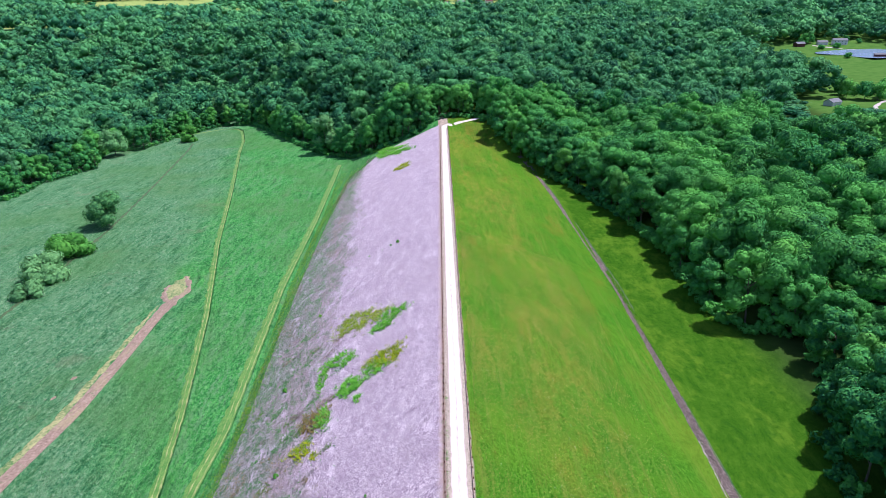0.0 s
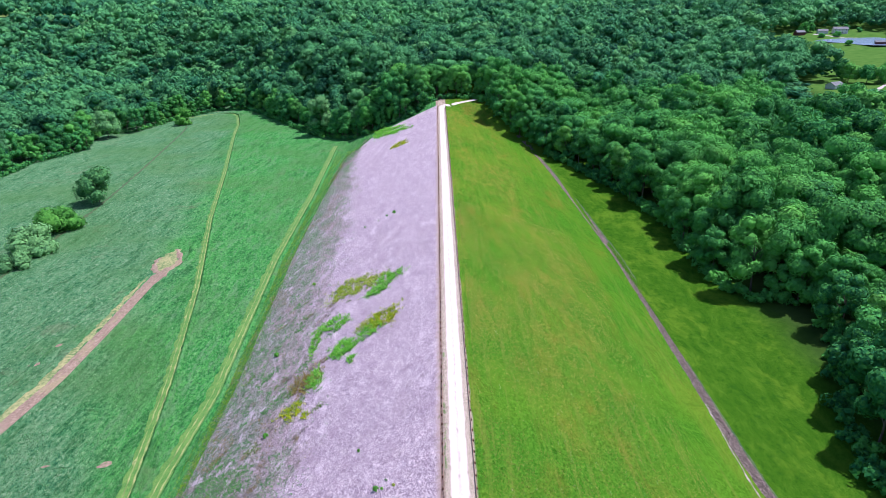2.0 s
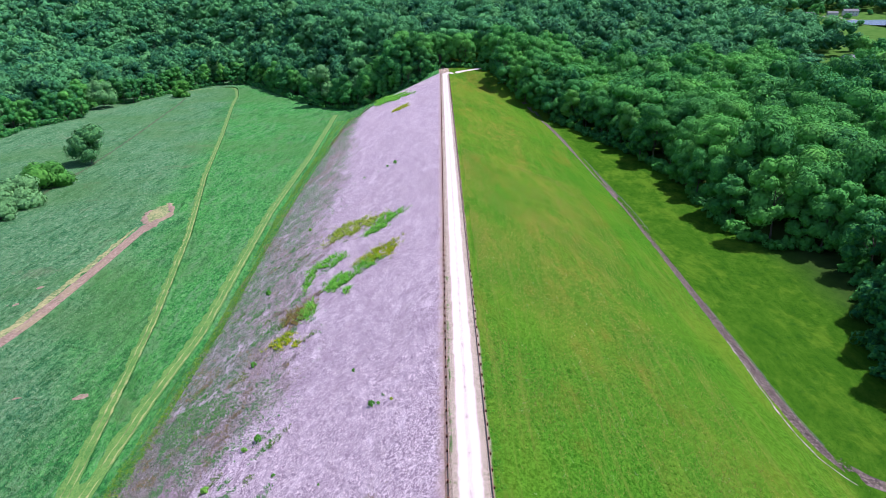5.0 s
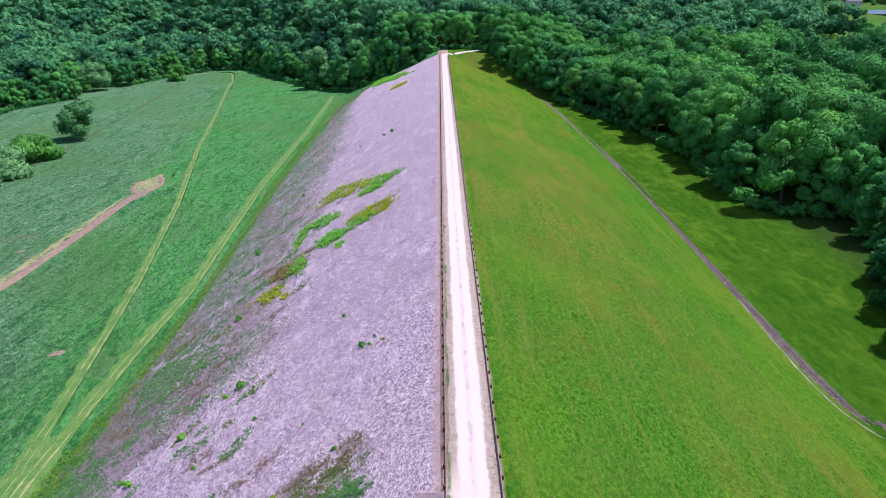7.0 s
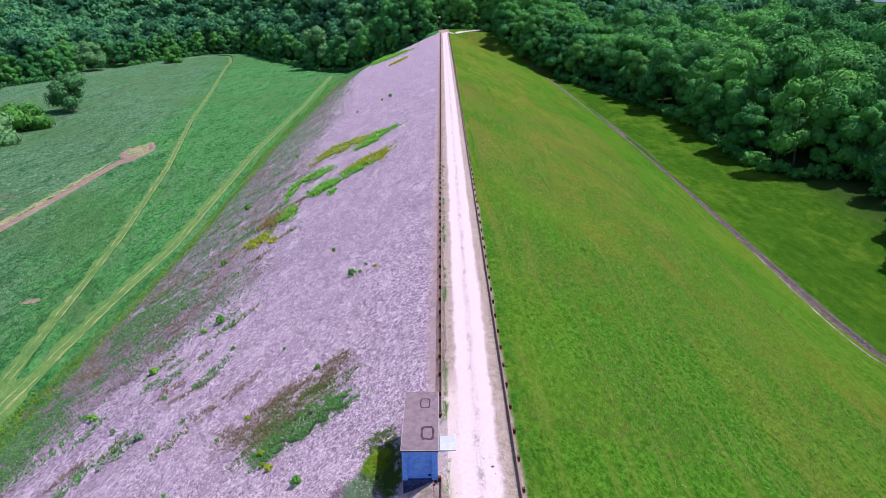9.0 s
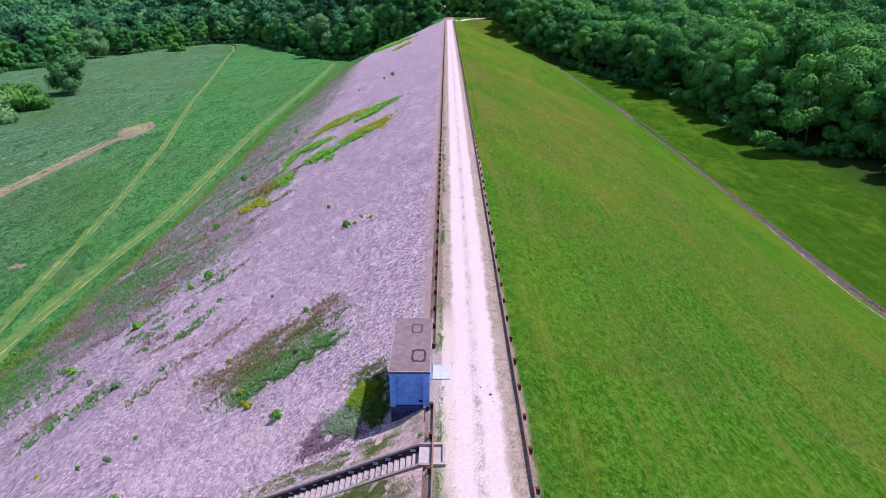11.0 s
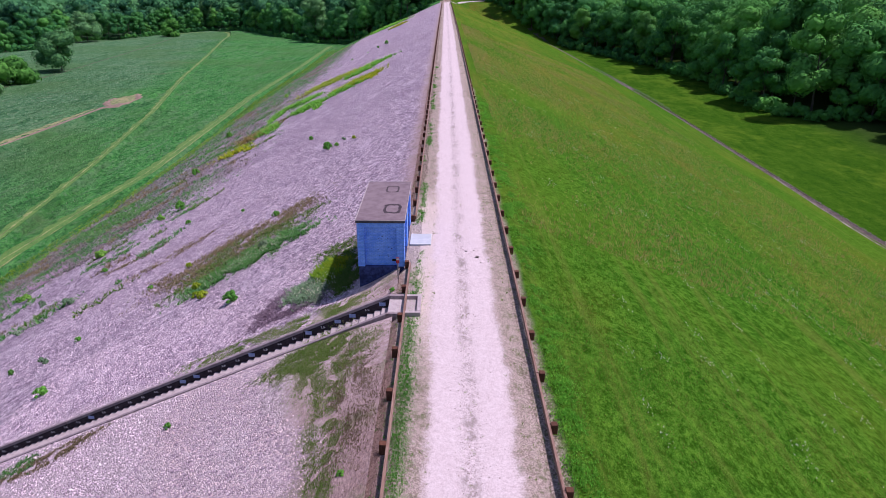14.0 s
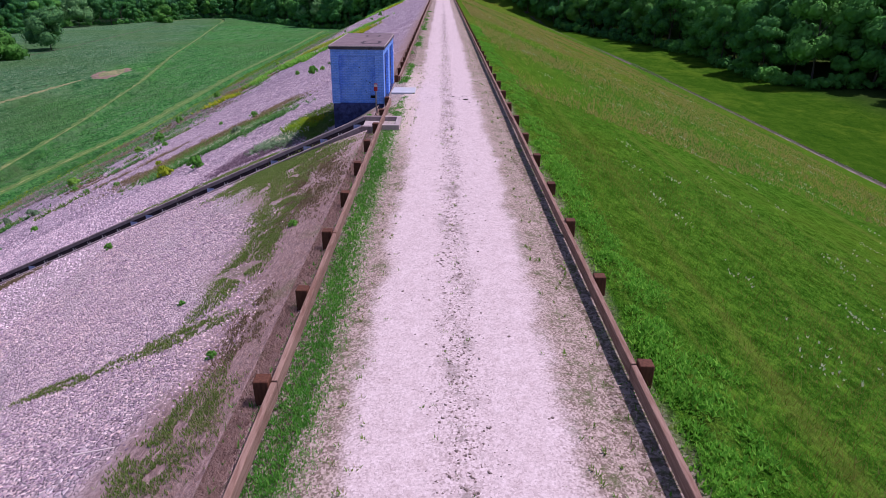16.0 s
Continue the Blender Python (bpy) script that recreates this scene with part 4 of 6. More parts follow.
# ---- bits lying on the crest ----
def build_clod(x, y, size, seed):
    """A flattened lump of dark mud on the road."""
    rng = np.random.default_rng(seed)
    bm = bmesh.new()
    bmesh.ops.create_icosphere(bm, subdivisions=2, radius=1.0)
    for v in bm.verts:
        v.co = Vector((v.co.x * size, v.co.y * size * 1.3, v.co.z * size * 0.3)) * float(rng.uniform(0.75, 1.15))
    ob = part("mud_clod", bm, BARK)
    ob.matrix_basis = pose(x, y, 0.08, 0, 0, seed * 50)
    return tagged(ob, "dark flattened mud clod lying on the road", "clod", "mud clods")


for k, (x, y, size) in enumerate(((0.5, 46.8, 0.06), (1.1, 46.0, 0.10), (0.95, 46.9, 0.04), (1.25, 45.3, 0.04))):
    build_clod(x, y, size, k + 1)
bm = bmesh.new()
limb(bm, (-0.32, 0, 0.03), (0.32, 0.0, 0.05), 0.014, 0.008, 6)
stick = part("stick", bm, RIM_PALE)
stick.matrix_basis = pose(-5.0, 21.6, float(height(-5.0, 21.6)) + 0.2, 0, 22, 48)
tagged(stick, "pale bleached stick lying on the stone bank", "stick")


# ---- brick hut ----
def blue_brick():
    g = Graph("blue_painted_brick", 0.75)
    b = g.nodes.new("ShaderNodeTexBrick")
    b.inputs["Scale"].default_value = 1.0
    b.inputs["Brick Width"].default_value, b.inputs["Row Height"].default_value, b.inputs["Mortar Size"].default_value = 0.215, 0.075, 0.012
    b.inputs["Color1"].default_value, b.inputs["Color2"].default_value, b.inputs["Mortar"].default_value = (1.0, 1.0, 1.0, 1), (0.8, 0.8, 0.8, 1), (0.35, 0.35, 0.35, 1)
    c = g.nodes.new("ShaderNodeCombineXYZ")
    g.put(c.inputs[0], g.math("ADD", g.axis(0), g.axis(1)))
    g.put(c.inputs[1], g.axis(2))
    g.put(b.inputs["Vector"], c.outputs[0])
    n = g.noise(3.0, 5.0, 0.7)
    col = g.mix(g.ramp(n, 0.35, 0.7), (0.13, 0.34, 0.92), (0.23, 0.47, 1.0))
    col = g.mix(0.40, col, b.outputs["Color"], "MULTIPLY")
    col = g.mix(g.ramp(g.noise(7.0, 4.0, 0.7, stretch=(1.0, 1.0, 3.0)), 0.52, 0.66, 0.0, 0.5), col, (0.34, 0.56, 1.0))
    col = g.mix(g.ramp(g.noise(1.4, 5.0, 0.8), 0.56, 0.70, 0.0, 0.5), col, (0.05, 0.10, 0.28))
    g.bump(g.grey(b.outputs["Color"]), 0.6, 0.01)
    return g.colour(col)


BLUE = blue_brick()
DARK_BASE = plain_material("stained_footing", (0.012, 0.02, 0.07), (0.05, 0.075, 0.22), 5.0, 0.8, 0.5, 0.01)
ROOF_TOP = plain_material("roof_felt", (0.145, 0.105, 0.115), (0.215, 0.165, 0.172), 2.2, 0.9, 0.2)
ROOF_EDGE = plain_material("roof_rim", (0.036, 0.036, 0.0504), (0.0864, 0.0792, 0.0936), 5.0, 0.8, 0.2)
RIM_LIGHT = plain_material("roof_flashing", (0.324, 0.274, 0.259), (0.432, 0.374, 0.346), 5.0, 0.7, 0.2)
TAR = plain_material("tar", (0.0324, 0.0216, 0.0252), (0.072, 0.0504, 0.054), 9.0, 0.7, 0.3)
DOOR_BLUE = plain_material("door_paint", (0.072, 0.158, 0.432), (0.115, 0.23, 0.518), 3.0, 0.5, 0.1)
STEEL = plain_material("dull_steel", (0.216, 0.216, 0.223), (0.324, 0.324, 0.331), 8.0, 0.45, 0.1, metal=0.8)
PAD = plain_material("pale_pad", (0.403, 0.432, 0.446), (0.518, 0.54, 0.547), 3.0, 0.9, 0.2)
RED = plain_material("sign_red", (0.396, 0.0216, 0.0288), (0.468, 0.0432, 0.0432), 8.0, 0.4, 0.05)
WHITE = plain_material("white_paint", (0.518, 0.511, 0.504), (0.605, 0.598, 0.59), 2.0, 0.6, 0.1)
# stair side walls: a darker tone than landing and steps
WALL_DARK = plain_material("dark_concrete", (0.20, 0.155, 0.16), (0.32, 0.262, 0.262), 4.0, 0.9, 0.3)
BOARD = plain_material("board_black", (0.022, 0.016, 0.020), (0.05, 0.038, 0.045), 5.0, 0.85, 0.2)
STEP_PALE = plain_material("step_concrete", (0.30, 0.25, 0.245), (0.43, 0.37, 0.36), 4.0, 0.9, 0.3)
PLATE_BLUE = plain_material("plate_blue", (0.18, 0.274, 0.518), (0.36, 0.432, 0.612), 9.0, 0.4, 0.05)
BLACK = plain_material("dark_gap", (0.0072, 0.0072, 0.00864), (0.0144, 0.0144, 0.018), 9.0, 0.9, 0.1)
SHINGLE = plain_material("shingle", (0.115, 0.115, 0.13), (0.187, 0.187, 0.202), 3.0, 0.9, 0.3)
DARK_RED = plain_material("barn_red", (0.072, 0.0216, 0.0216), (0.122, 0.036, 0.036), 2.0, 0.8, 0.2)


def ring(bm, cx, cy, z, w, h, t, wobble, seed):
    """A flat hand-tarred outline, rounded and uneven."""
    rng = np.random.default_rng(seed)
    out, inn = [], []
    for k in range(28):
        a = k * math.tau / 28
        c, s = math.cos(a), math.sin(a)
        q = (abs(c) ** 5 + abs(s) ** 5) ** -0.2
        e = 1 + rng.uniform(-wobble, wobble)
        out.append((cx + c * q * w * e, cy + s * q * h * e))
        inn.append((cx + c * q * (w - t) * (1 + rng.uniform(-wobble, wobble)), cy + s * q * (h - t * 1.2) * (1 + rng.uniform(-wobble, wobble))))
    vo = [bm.verts.new((*p, z)) for p in out]
    vi = [bm.verts.new((*p, z)) for p in inn]
    for k in range(28):
        bm.faces.new((vo[k], vo[(k + 1) % 28], vi[(k + 1) % 28], vi[k]))


def build_hut():
    """Blue painted brick hut with recessed panels, a flat felt roof and a dark footing on the slope."""
    W, D, H = 2.42, 6.5, 2.50
    hut = empty("brick_hut", -5.17, 44.7, 0.0)
    bm = bmesh.new()
    box(bm, (0.03, 0.03, -1.9), (W - 0.03, D - 0.03, 0.06), 0.01)
    part("footing", bm, DARK_BASE, hut, "dark stained concrete footing")
    bm = bmesh.new()
    box(bm, (0.14, 0.20, 0.06), (W - 0.14, D - 0.14, H - 0.002))
    part("wall", bm, BLUE, hut)
    for lo, hi in (((0, 0, 0.062), (0.36, 0.5, H - 0.27)), ((W - 0.40, 0, 0.062), (W, 0.45, H - 0.27)), ((W - 0.3, D - 0.5, 0.062), (W, D, H - 0.27)),
                   ((0, D - 0.5, 0.062), (0.36, D, H - 0.27)), ((W - 0.3, 2.75, 0.062), (W, 3.45, H - 0.27))):
        bm = bmesh.new()
        part("pilaster", box(bm, lo, hi, 0.01), BLUE, hut)
    bm = bmesh.new()
    part("band", box(bm, (0.001, 0.001, H - 0.268), (W - 0.001, D - 0.001, H), 0.01), BLUE, hut)
    for y in (1.05, 4.35):
        bm = bmesh.new()
        door = part("door", box(bm, (W - 0.145, y, 0.08), (W - 0.10, y + 0.95, 2.12), 0.008), DOOR_BLUE, hut, "blue steel door")
        bm = bmesh.new()
        part("door_handle", box(bm, (W - 0.10, y + 0.80, 1.0), (W - 0.04, y + 0.86, 1.12), 0.01), STEEL, door)
        bm = bmesh.new()
        box(bm, (W - 0.142, y - 0.06, 0.08), (W - 0.08, y - 0.004, 2.18), 0.004)
        box(bm, (W - 0.142, y + 0.954, 0.08), (W - 0.08, y + 1.01, 2.18), 0.004)
        part("door_frame", bm, ROOF_EDGE, hut)
    bm = bmesh.new()
    part("vent", box(bm, (W - 0.66, 0.17, 0.30), (W - 0.44, 0.203, 0.42), 0.004), BLACK, hut, "small dark vent opening")
    rng = np.random.default_rng(5)
    for _ in range(18):
        x, z, s = rng.uniform(0.75, 1.9), rng.uniform(0.55, 1.7), rng.uniform(0.015, 0.04)
        bm = bmesh.new()
        part("chip", box(bm, (x, 0.19, z), (x + s * 1.6, 0.2015, z + s)), DARK_BASE, hut, "dark chip knocked out of the paint")
    bm = bmesh.new()
    roof = part("roof", box(bm, (-0.06, -0.06, H + 0.002), (W + 0.06, D + 0.06, H + 0.13), 0.015), ROOF_EDGE, hut)
    bm = bmesh.new()
    part("felt", box(bm, (-0.03, -0.03, H + 0.131), (W + 0.03, D + 0.03, H + 0.15), 0.004), ROOF_TOP, roof, "brownish felt roof covering")
    bm = bmesh.new()
    for lo, hi in (((-0.07, -0.07, H + 0.12), (W + 0.07, -0.035, H + 0.165)), ((-0.07, D + 0.035, H + 0.12), (W + 0.07, D + 0.07, H + 0.165)),
                   ((W + 0.035, -0.034, H + 0.12), (W + 0.07, D + 0.034, H + 0.165)), ((-0.07, -0.034, H + 0.12), (-0.035, D + 0.034, H + 0.165))):
        box(bm, lo, hi, 0.004)
    part("flashing", bm, RIM_LIGHT, roof, "pale metal edge strip")
    for cx, cy, w, h, t, wob, seed in ((1.72, 1.75, 0.47, 0.72, 0.15, 0.09, 3), (1.48, 5.15, 0.38, 0.60, 0.10, 0.02, 4)):
        bm = bmesh.new()
        ring(bm, cx, cy, H + 0.155, w, h, t, wob, seed)
        part("tar_outline", bm, TAR, roof, "black tar outline of a patched hatch")
    return tagged(hut, "blue painted brick hut with flat brown roof", "hut")


build_hut()
bm = bmesh.new()
pad = part("door_pad", box(bm, (-0.6, -0.8, -0.1), (0.6, 0.8, 0.10), 0.015), PAD)
pad.matrix_basis = pose(-2.04, 48.5, 0.0)
tagged(pad, "pale concrete pad before the hut's door", "concrete pad")


def build_sign():
    sign = empty("sign_post", -3.0, 43.3, 0.0)
    bm = bmesh.new()
    part("pole", box(bm, (-0.03, -0.03, -0.5), (0.03, 0.03, 1.22), 0.006), STEEL, sign)
    bm = bmesh.new()
    plate = part("plate", box(bm, (-0.08, -0.046, 0.90), (0.08, -0.031, 1.22), 0.003), RED, sign, "red plate with a white band")
    bm = bmesh.new()
    part("bar", box(bm, (-0.07, -0.052, 1.08), (0.07, -0.0465, 1.18)), WHITE, plate, "white bar")
    tagged(sign, "small red and white warning sign on a steel post", "sign")


build_sign()


def build_stairs():
    """Concrete stairs let into the stone bank between two side walls, with gauge plates on one wall."""
    stairs = empty("staircase", -2.3, 40.35, 0.0)
    rise, run, count = 0.154, 0.35, 136

    def bank(x):
        return 0.44 * (x + 0.8) + 0.14

    bm = bmesh.new()
    for lo, hi in (((-0.28, 0.72, -0.4), (0.55, 0.90, 0.22)), ((-0.28, -0.90, -0.4), (0.55, -0.72, 0.22)), ((0.37, -0.719, -0.4), (0.55, 0.719, 0.22)), ((-0.95, -0.718, -0.5), (0.369, 0.718, 0.04))):
        box(bm, lo, hi, 0.012)
    part("landing", bm, CONCRETE, stairs)
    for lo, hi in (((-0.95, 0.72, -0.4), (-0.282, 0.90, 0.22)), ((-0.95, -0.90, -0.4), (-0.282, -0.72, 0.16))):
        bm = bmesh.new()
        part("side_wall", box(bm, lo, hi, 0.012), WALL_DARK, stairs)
    bm = bmesh.new()
    step = part("step", box(bm, (-run - 0.02, -0.715, -0.45), (0.0, 0.715, 0.0), 0.012), STEP_PALE, stairs)
    for k in range(count):
        s = step if k == 0 else step.copy()
        if k:
            scene.collection.objects.link(s)
            s.parent = stairs
        s.matrix_basis = pose(-0.95 - k * run, 0, bank(-0.95 - (k + 0.5) * run) - 0.40)
    span, seg = count * run, 4.2
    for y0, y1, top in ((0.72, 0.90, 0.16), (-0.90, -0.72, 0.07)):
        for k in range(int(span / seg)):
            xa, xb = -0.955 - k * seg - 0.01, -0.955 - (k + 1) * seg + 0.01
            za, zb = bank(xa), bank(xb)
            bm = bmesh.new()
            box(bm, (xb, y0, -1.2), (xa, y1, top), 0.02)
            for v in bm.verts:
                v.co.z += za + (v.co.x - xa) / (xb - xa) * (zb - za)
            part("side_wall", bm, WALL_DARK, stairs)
    # near-black board added over the far wall's inner face
    for k in range(int(span / seg)):
        xa, xb = -0.955 - k * seg - 0.012, -0.955 - (k + 1) * seg + 0.012
        bm = bmesh.new()
        box(bm, (xb, 0.702, -0.42), (xa, 0.7195, 0.0), 0.002)
        for v in bm.verts:
            v.co.z += bank(v.co.x)
        part("gauge_board", bm, BOARD, stairs, "dark board behind the gauge marks")
    for k in range(44):
        x = -1.3 - k * 0.72
        z = bank(x) - 0.20
        bm = bmesh.new()
        if k in (0, 2, 3, 9, 14) or k % 8 == 5:
            box(bm, (x - 0.15, 0.685, z - 0.03), (x + 0.15, 0.7015, z + 0.15), 0.002)
            part("gauge_plate", bm, PLATE_BLUE, stairs, "small blue and white gauge plate")
        else:
            for q in range(2):
                o = x - 0.10 + q * 0.12
                box(bm, (o, 0.694, z), (o + 0.03, 0.7015, z + 0.11))
                box(bm, (o, 0.695, z + 0.04 * q), (o + 0.08, 0.7010, z + 0.04 * q + 0.03))
            part("gauge_mark", bm, WHITE, stairs, "white painted gauge mark")
    tagged(stairs, "concrete staircase with side walls down the stone bank", "staircase")


build_stairs()


# ---- loose stone and low growth ----
def surface(x, y):
    """Height of the ground or, on the water side, of the stone facing."""
    x, y = np.asarray(x, float), np.asarray(y, float)
    ys, us, gz = SHEET
    u = (x + 3.0) / (np.interp(y, *TOE) + 3.0)
    i = np.clip(np.searchsorted(ys, y) - 1, 0, len(ys) - 2)
    fy = np.clip((y - ys[i]) / (ys[i + 1] - ys[i]), 0, 1)
    fu = np.clip(u, 0, 1) * (len(us) - 1)
    j = np.clip(fu.astype(int), 0, len(us) - 2)
    fu = fu - j
    z = (gz[i, j] * (1 - fu) + gz[i, j + 1] * fu) * (1 - fy) + (gz[i + 1, j] * (1 - fu) + gz[i + 1, j + 1] * fu) * fy
    return np.where((u > 0.0) & (u < 0.97), z, height(x, y))


def scatter_stones(name, x, y, size, rng, material, label, lift=0.0, flat=0.6):
    """Angular stones lying on the surface, one mass."""
    n = len(x)
    base = np.array([(-1, -1, -0.6), (1, -1, -0.6), (1, 1, -0.6), (-1, 1, -0.6), (-0.6, -0.6, 0.8), (0.6, -0.6, 0.8), (0.6, 0.6, 0.8), (-0.6, 0.6, 0.8)], float) * 0.8
    quad = np.array([(4, 5, 6, 7), (0, 1, 5, 4), (1, 2, 6, 5), (2, 3, 7, 6), (3, 0, 4, 7)])
    v = base[None] * rng.uniform(0.7, 1.2, (n, 8, 1)) + rng.normal(0, 0.18, (n, 8, 3))
    v *= (size * rng.uniform(0.5, 1.2, n))[:, None, None] * 0.5 * np.array((1.1, 0.85, flat))
    a = rng.uniform(0, math.tau, n)[:, None]
    v = np.stack([v[..., 0] * np.cos(a) - v[..., 1] * np.sin(a), v[..., 0] * np.sin(a) + v[..., 1] * np.cos(a), v[..., 2]], -1)
    v += np.stack([x, y, surface(x, y) + size * 0.10 + lift], 1)[:, None]
    f = (quad[None] + (np.arange(n) * 8)[:, None, None]).reshape(-1, 4)
    return tagged(new(name, mesh_of(name, v.reshape(-1, 3), f, material)), label, "loose stone", kind="stuff")


def scatter_riprap():
    rng = np.random.default_rng(21)
    for (x0, x1, y0, y1), step, size in (((-9.5, -3.6, 18.5, 31), 0.062, 0.053), ((-13, -9.5, 18.5, 31), 0.09, 0.076), ((-13, -3.6, 31, 39.4), 0.10, 0.080), ((-26, -13, 22, 50), 0.165, 0.11), ((-13, -3.6, 39.4, 50), 0.14, 0.095), ((-34, -3.8, 50, 78), 0.34, 0.13), ((-36, -3.8, 78, 104), 0.55, 0.17)):
        x, y = spread(x0, x1, y0, y1, step, rng)
        hut = (x > -5.6) & (x < -2.4) & (y > 43.8) & (y < 51.8)
        stair = np.abs(y - 40.35) < 0.98
        border = -5.0 + 1.2 * smooth(50, 57, y) + 1.0 * np.sin(y * 0.31) + 0.7 * np.sin(y * 0.83) - 2.2 * smooth(30, 38, y) * smooth(46, 40, y)
        sand = (x > -6.6) & (y > 41) & (y < 45) & (rng.uniform(0, 1, len(x)) < 0.85)
        fade = (y < 78) | (rng.uniform(0, 1, len(x)) < 1.15 - (y - 78) / 75)
        keep = fade & ~hut & ~stair & ~sand & (x < border + rng.normal(0, 0.35, len(x)))
        near = y1 < 40
        scatter_stones("riprap_stones", x[keep], y[keep], size * rng.uniform(0.6, 1.3, keep.sum()), rng, STONE_TAN if near else STONE, "small pinkish-grey broken stones covering the bank" if near else "broken lilac-grey stones covering the bank", flat=0.20 if near else 0.40)
    n = 3600
    y = 17 + 100 * rng.uniform(0, 1, n) ** 1.7
    scatter_stones("road_grit", 0.2 + rng.normal(0, 0.2, n) * rng.choice((1, 1, 1, 3.5), n), y, rng.uniform(0.018, 0.058, n), rng, TAR_GRIT, "dark loose grit along the road's middle", 0.05)


TAR_GRIT = plain_material("dark_grit", (0.14, 0.11, 0.10), (0.30, 0.24, 0.20), 9.0, 0.9, 0.3)


DRAIN_STONE = stone_material("drain_rubble", (0.0, (0.05, 0.036, 0.033)), (0.4, (0.12, 0.088, 0.08)), (0.75, (0.20, 0.155, 0.14)), (1.0, (0.33, 0.27, 0.245)), dust=(0.08, 0.06, 0.054))


def scatter_drain():
    """Rubble lying in the stone-lined drain, nearer stretch."""
    rng = np.random.default_rng(27)
    n = 2600
    y = 92 + 150 * rng.uniform(0, 1, n) ** 1.3
    x = np.interp(y, [q[1] for q in DITCH], [q[0] for q in DITCH]) + rng.normal(0, 0.55, n)
    scatter_stones("drain_rubble", x, y, rng.uniform(0.10, 0.28, n), rng, DRAIN_STONE, "brown and grey rubble lying in the drain", 0.26)


def blade_material(name, *stops):
    """Thin blades: tone by blade and by clump, lit from both sides."""
    g = Graph(name, 0.85, spec=0.1)
    c = g.mix(g.ramp(g.noise(0.4, 3.0), 0.35, 0.7, 0.0, 0.4), g.pick(g.island(), *stops), stops[0][1])
    g.colour(c)
    thin = g.nodes.new("ShaderNodeBsdfTranslucent")
    g.put(thin.inputs[0], c)
    both = g.nodes.new("ShaderNodeMixShader")
    both.inputs[0].default_value = 0.45
    g.links.new(g.bsdf.outputs[0], both.inputs[1])
    g.links.new(thin.outputs[0], both.inputs[2])
    g.links.new(both.outputs[0], g.nodes["Material Output"].inputs[0])
    return g.mat


BLADE_GREEN = blade_material("blade_green", (0.0, (0.09, 0.34, 0.035)), (0.5, (0.16, 0.46, 0.055)), (0.9, (0.27, 0.55, 0.09)))
BLADE_WEED = blade_material("blade_weed", (0.0, (0.085, 0.34, 0.03)), (0.5, (0.16, 0.50, 0.045)), (0.9, (0.27, 0.60, 0.07)))
BLADE_OLIVE = blade_material("blade_olive", (0.0, (0.075, 0.19, 0.03)), (0.5, (0.12, 0.25, 0.04)), (0.8, (0.20, 0.27, 0.07)), (1.0, (0.32, 0.27, 0.14)))
BLADE_WITHER = blade_material("blade_wither", (0.0, (0.19, 0.125, 0.165)), (0.6, (0.29, 0.205, 0.25)), (1.0, (0.42, 0.33, 0.38)))
BLADE_SOD = blade_material("blade_sod", (0.0, (0.12, 0.27, 0.04)), (0.45, (0.20, 0.36, 0.06)), (0.7, (0.31, 0.36, 0.13)), (1.0, (0.48, 0.37, 0.24)))
BLADE_SLOPE = blade_material("blade_slope", (0.0, (0.046, 0.175, 0.007)), (0.5, (0.092, 0.27, 0.013)), (0.8, (0.175, 0.33, 0.026)), (1.0, (0.28, 0.21, 0.055)))
BLADE_MEADOW = blade_material("blade_meadow", (0.0, (0.06, 0.21, 0.06)), (0.6, (0.10, 0.27, 0.09)), (1.0, (0.26, 0.37, 0.20)))
BLADE_DRY = blade_material("blade_dry", (0.0, (0.26, 0.16, 0.135)), (0.5, (0.46, 0.315, 0.27)), (1.0, (0.68, 0.53, 0.47)))
BLADE_BROWN = blade_material("blade_brown", (0.0, (0.187, 0.137, 0.0432)), (0.6, (0.302, 0.216, 0.0864)), (1.0, (0.216, 0.274, 0.0576)))
BLADE_OCHRE = blade_material("blade_ochre", (0.0, (0.19, 0.34, 0.035)), (0.5, (0.32, 0.42, 0.05)), (0.85, (0.48, 0.45, 0.08)), (1.0, (0.20, 0.38, 0.045)))
BLADE_TOE = blade_material("blade_toe", (0.0, (0.06, 0.22, 0.05)), (0.5, (0.10, 0.31, 0.075)), (0.85, (0.19, 0.37, 0.12)), (1.0, (0.32, 0.35, 0.22)))
BLADE_PINK = blade_material("blade_pink", (0.0, (0.42, 0.26, 0.40)), (0.5, (0.55, 0.36, 0.50)), (1.0, (0.66, 0.50, 0.60)))
BLADE_RUST = blade_material("blade_rust", (0.0, (0.17, 0.14, 0.07)), (0.5, (0.27, 0.205, 0.12)), (0.85, (0.36, 0.27, 0.18)), (1.0, (0.17, 0.24, 0.06)))
BLADE_HEAD = blade_material("blade_head", (0.0, (0.17, 0.15, 0.03)), (0.5, (0.25, 0.23, 0.05)), (1.0, (0.36, 0.33, 0.10)))
BLADE_TAWNY = blade_material("blade_tawny", (0.0, (0.30, 0.28, 0.07)), (0.5, (0.45, 0.36, 0.11)), (1.0, (0.60, 0.46, 0.20)))
BLADE_YELLOW = blade_material("blade_yellow", (0.0, (0.173, 0.302, 0.0144)), (0.45, (0.288, 0.389, 0.0216)), (0.8, (0.562, 0.504, 0.0216)), (1.0, (0.187, 0.317, 0.0216)))
BLADE_LUSH = blade_material("blade_lush", (0.0, (0.12, 0.27, 0.02)), (0.5, (0.19, 0.38, 0.025)), (0.9, (0.32, 0.46, 0.04)))
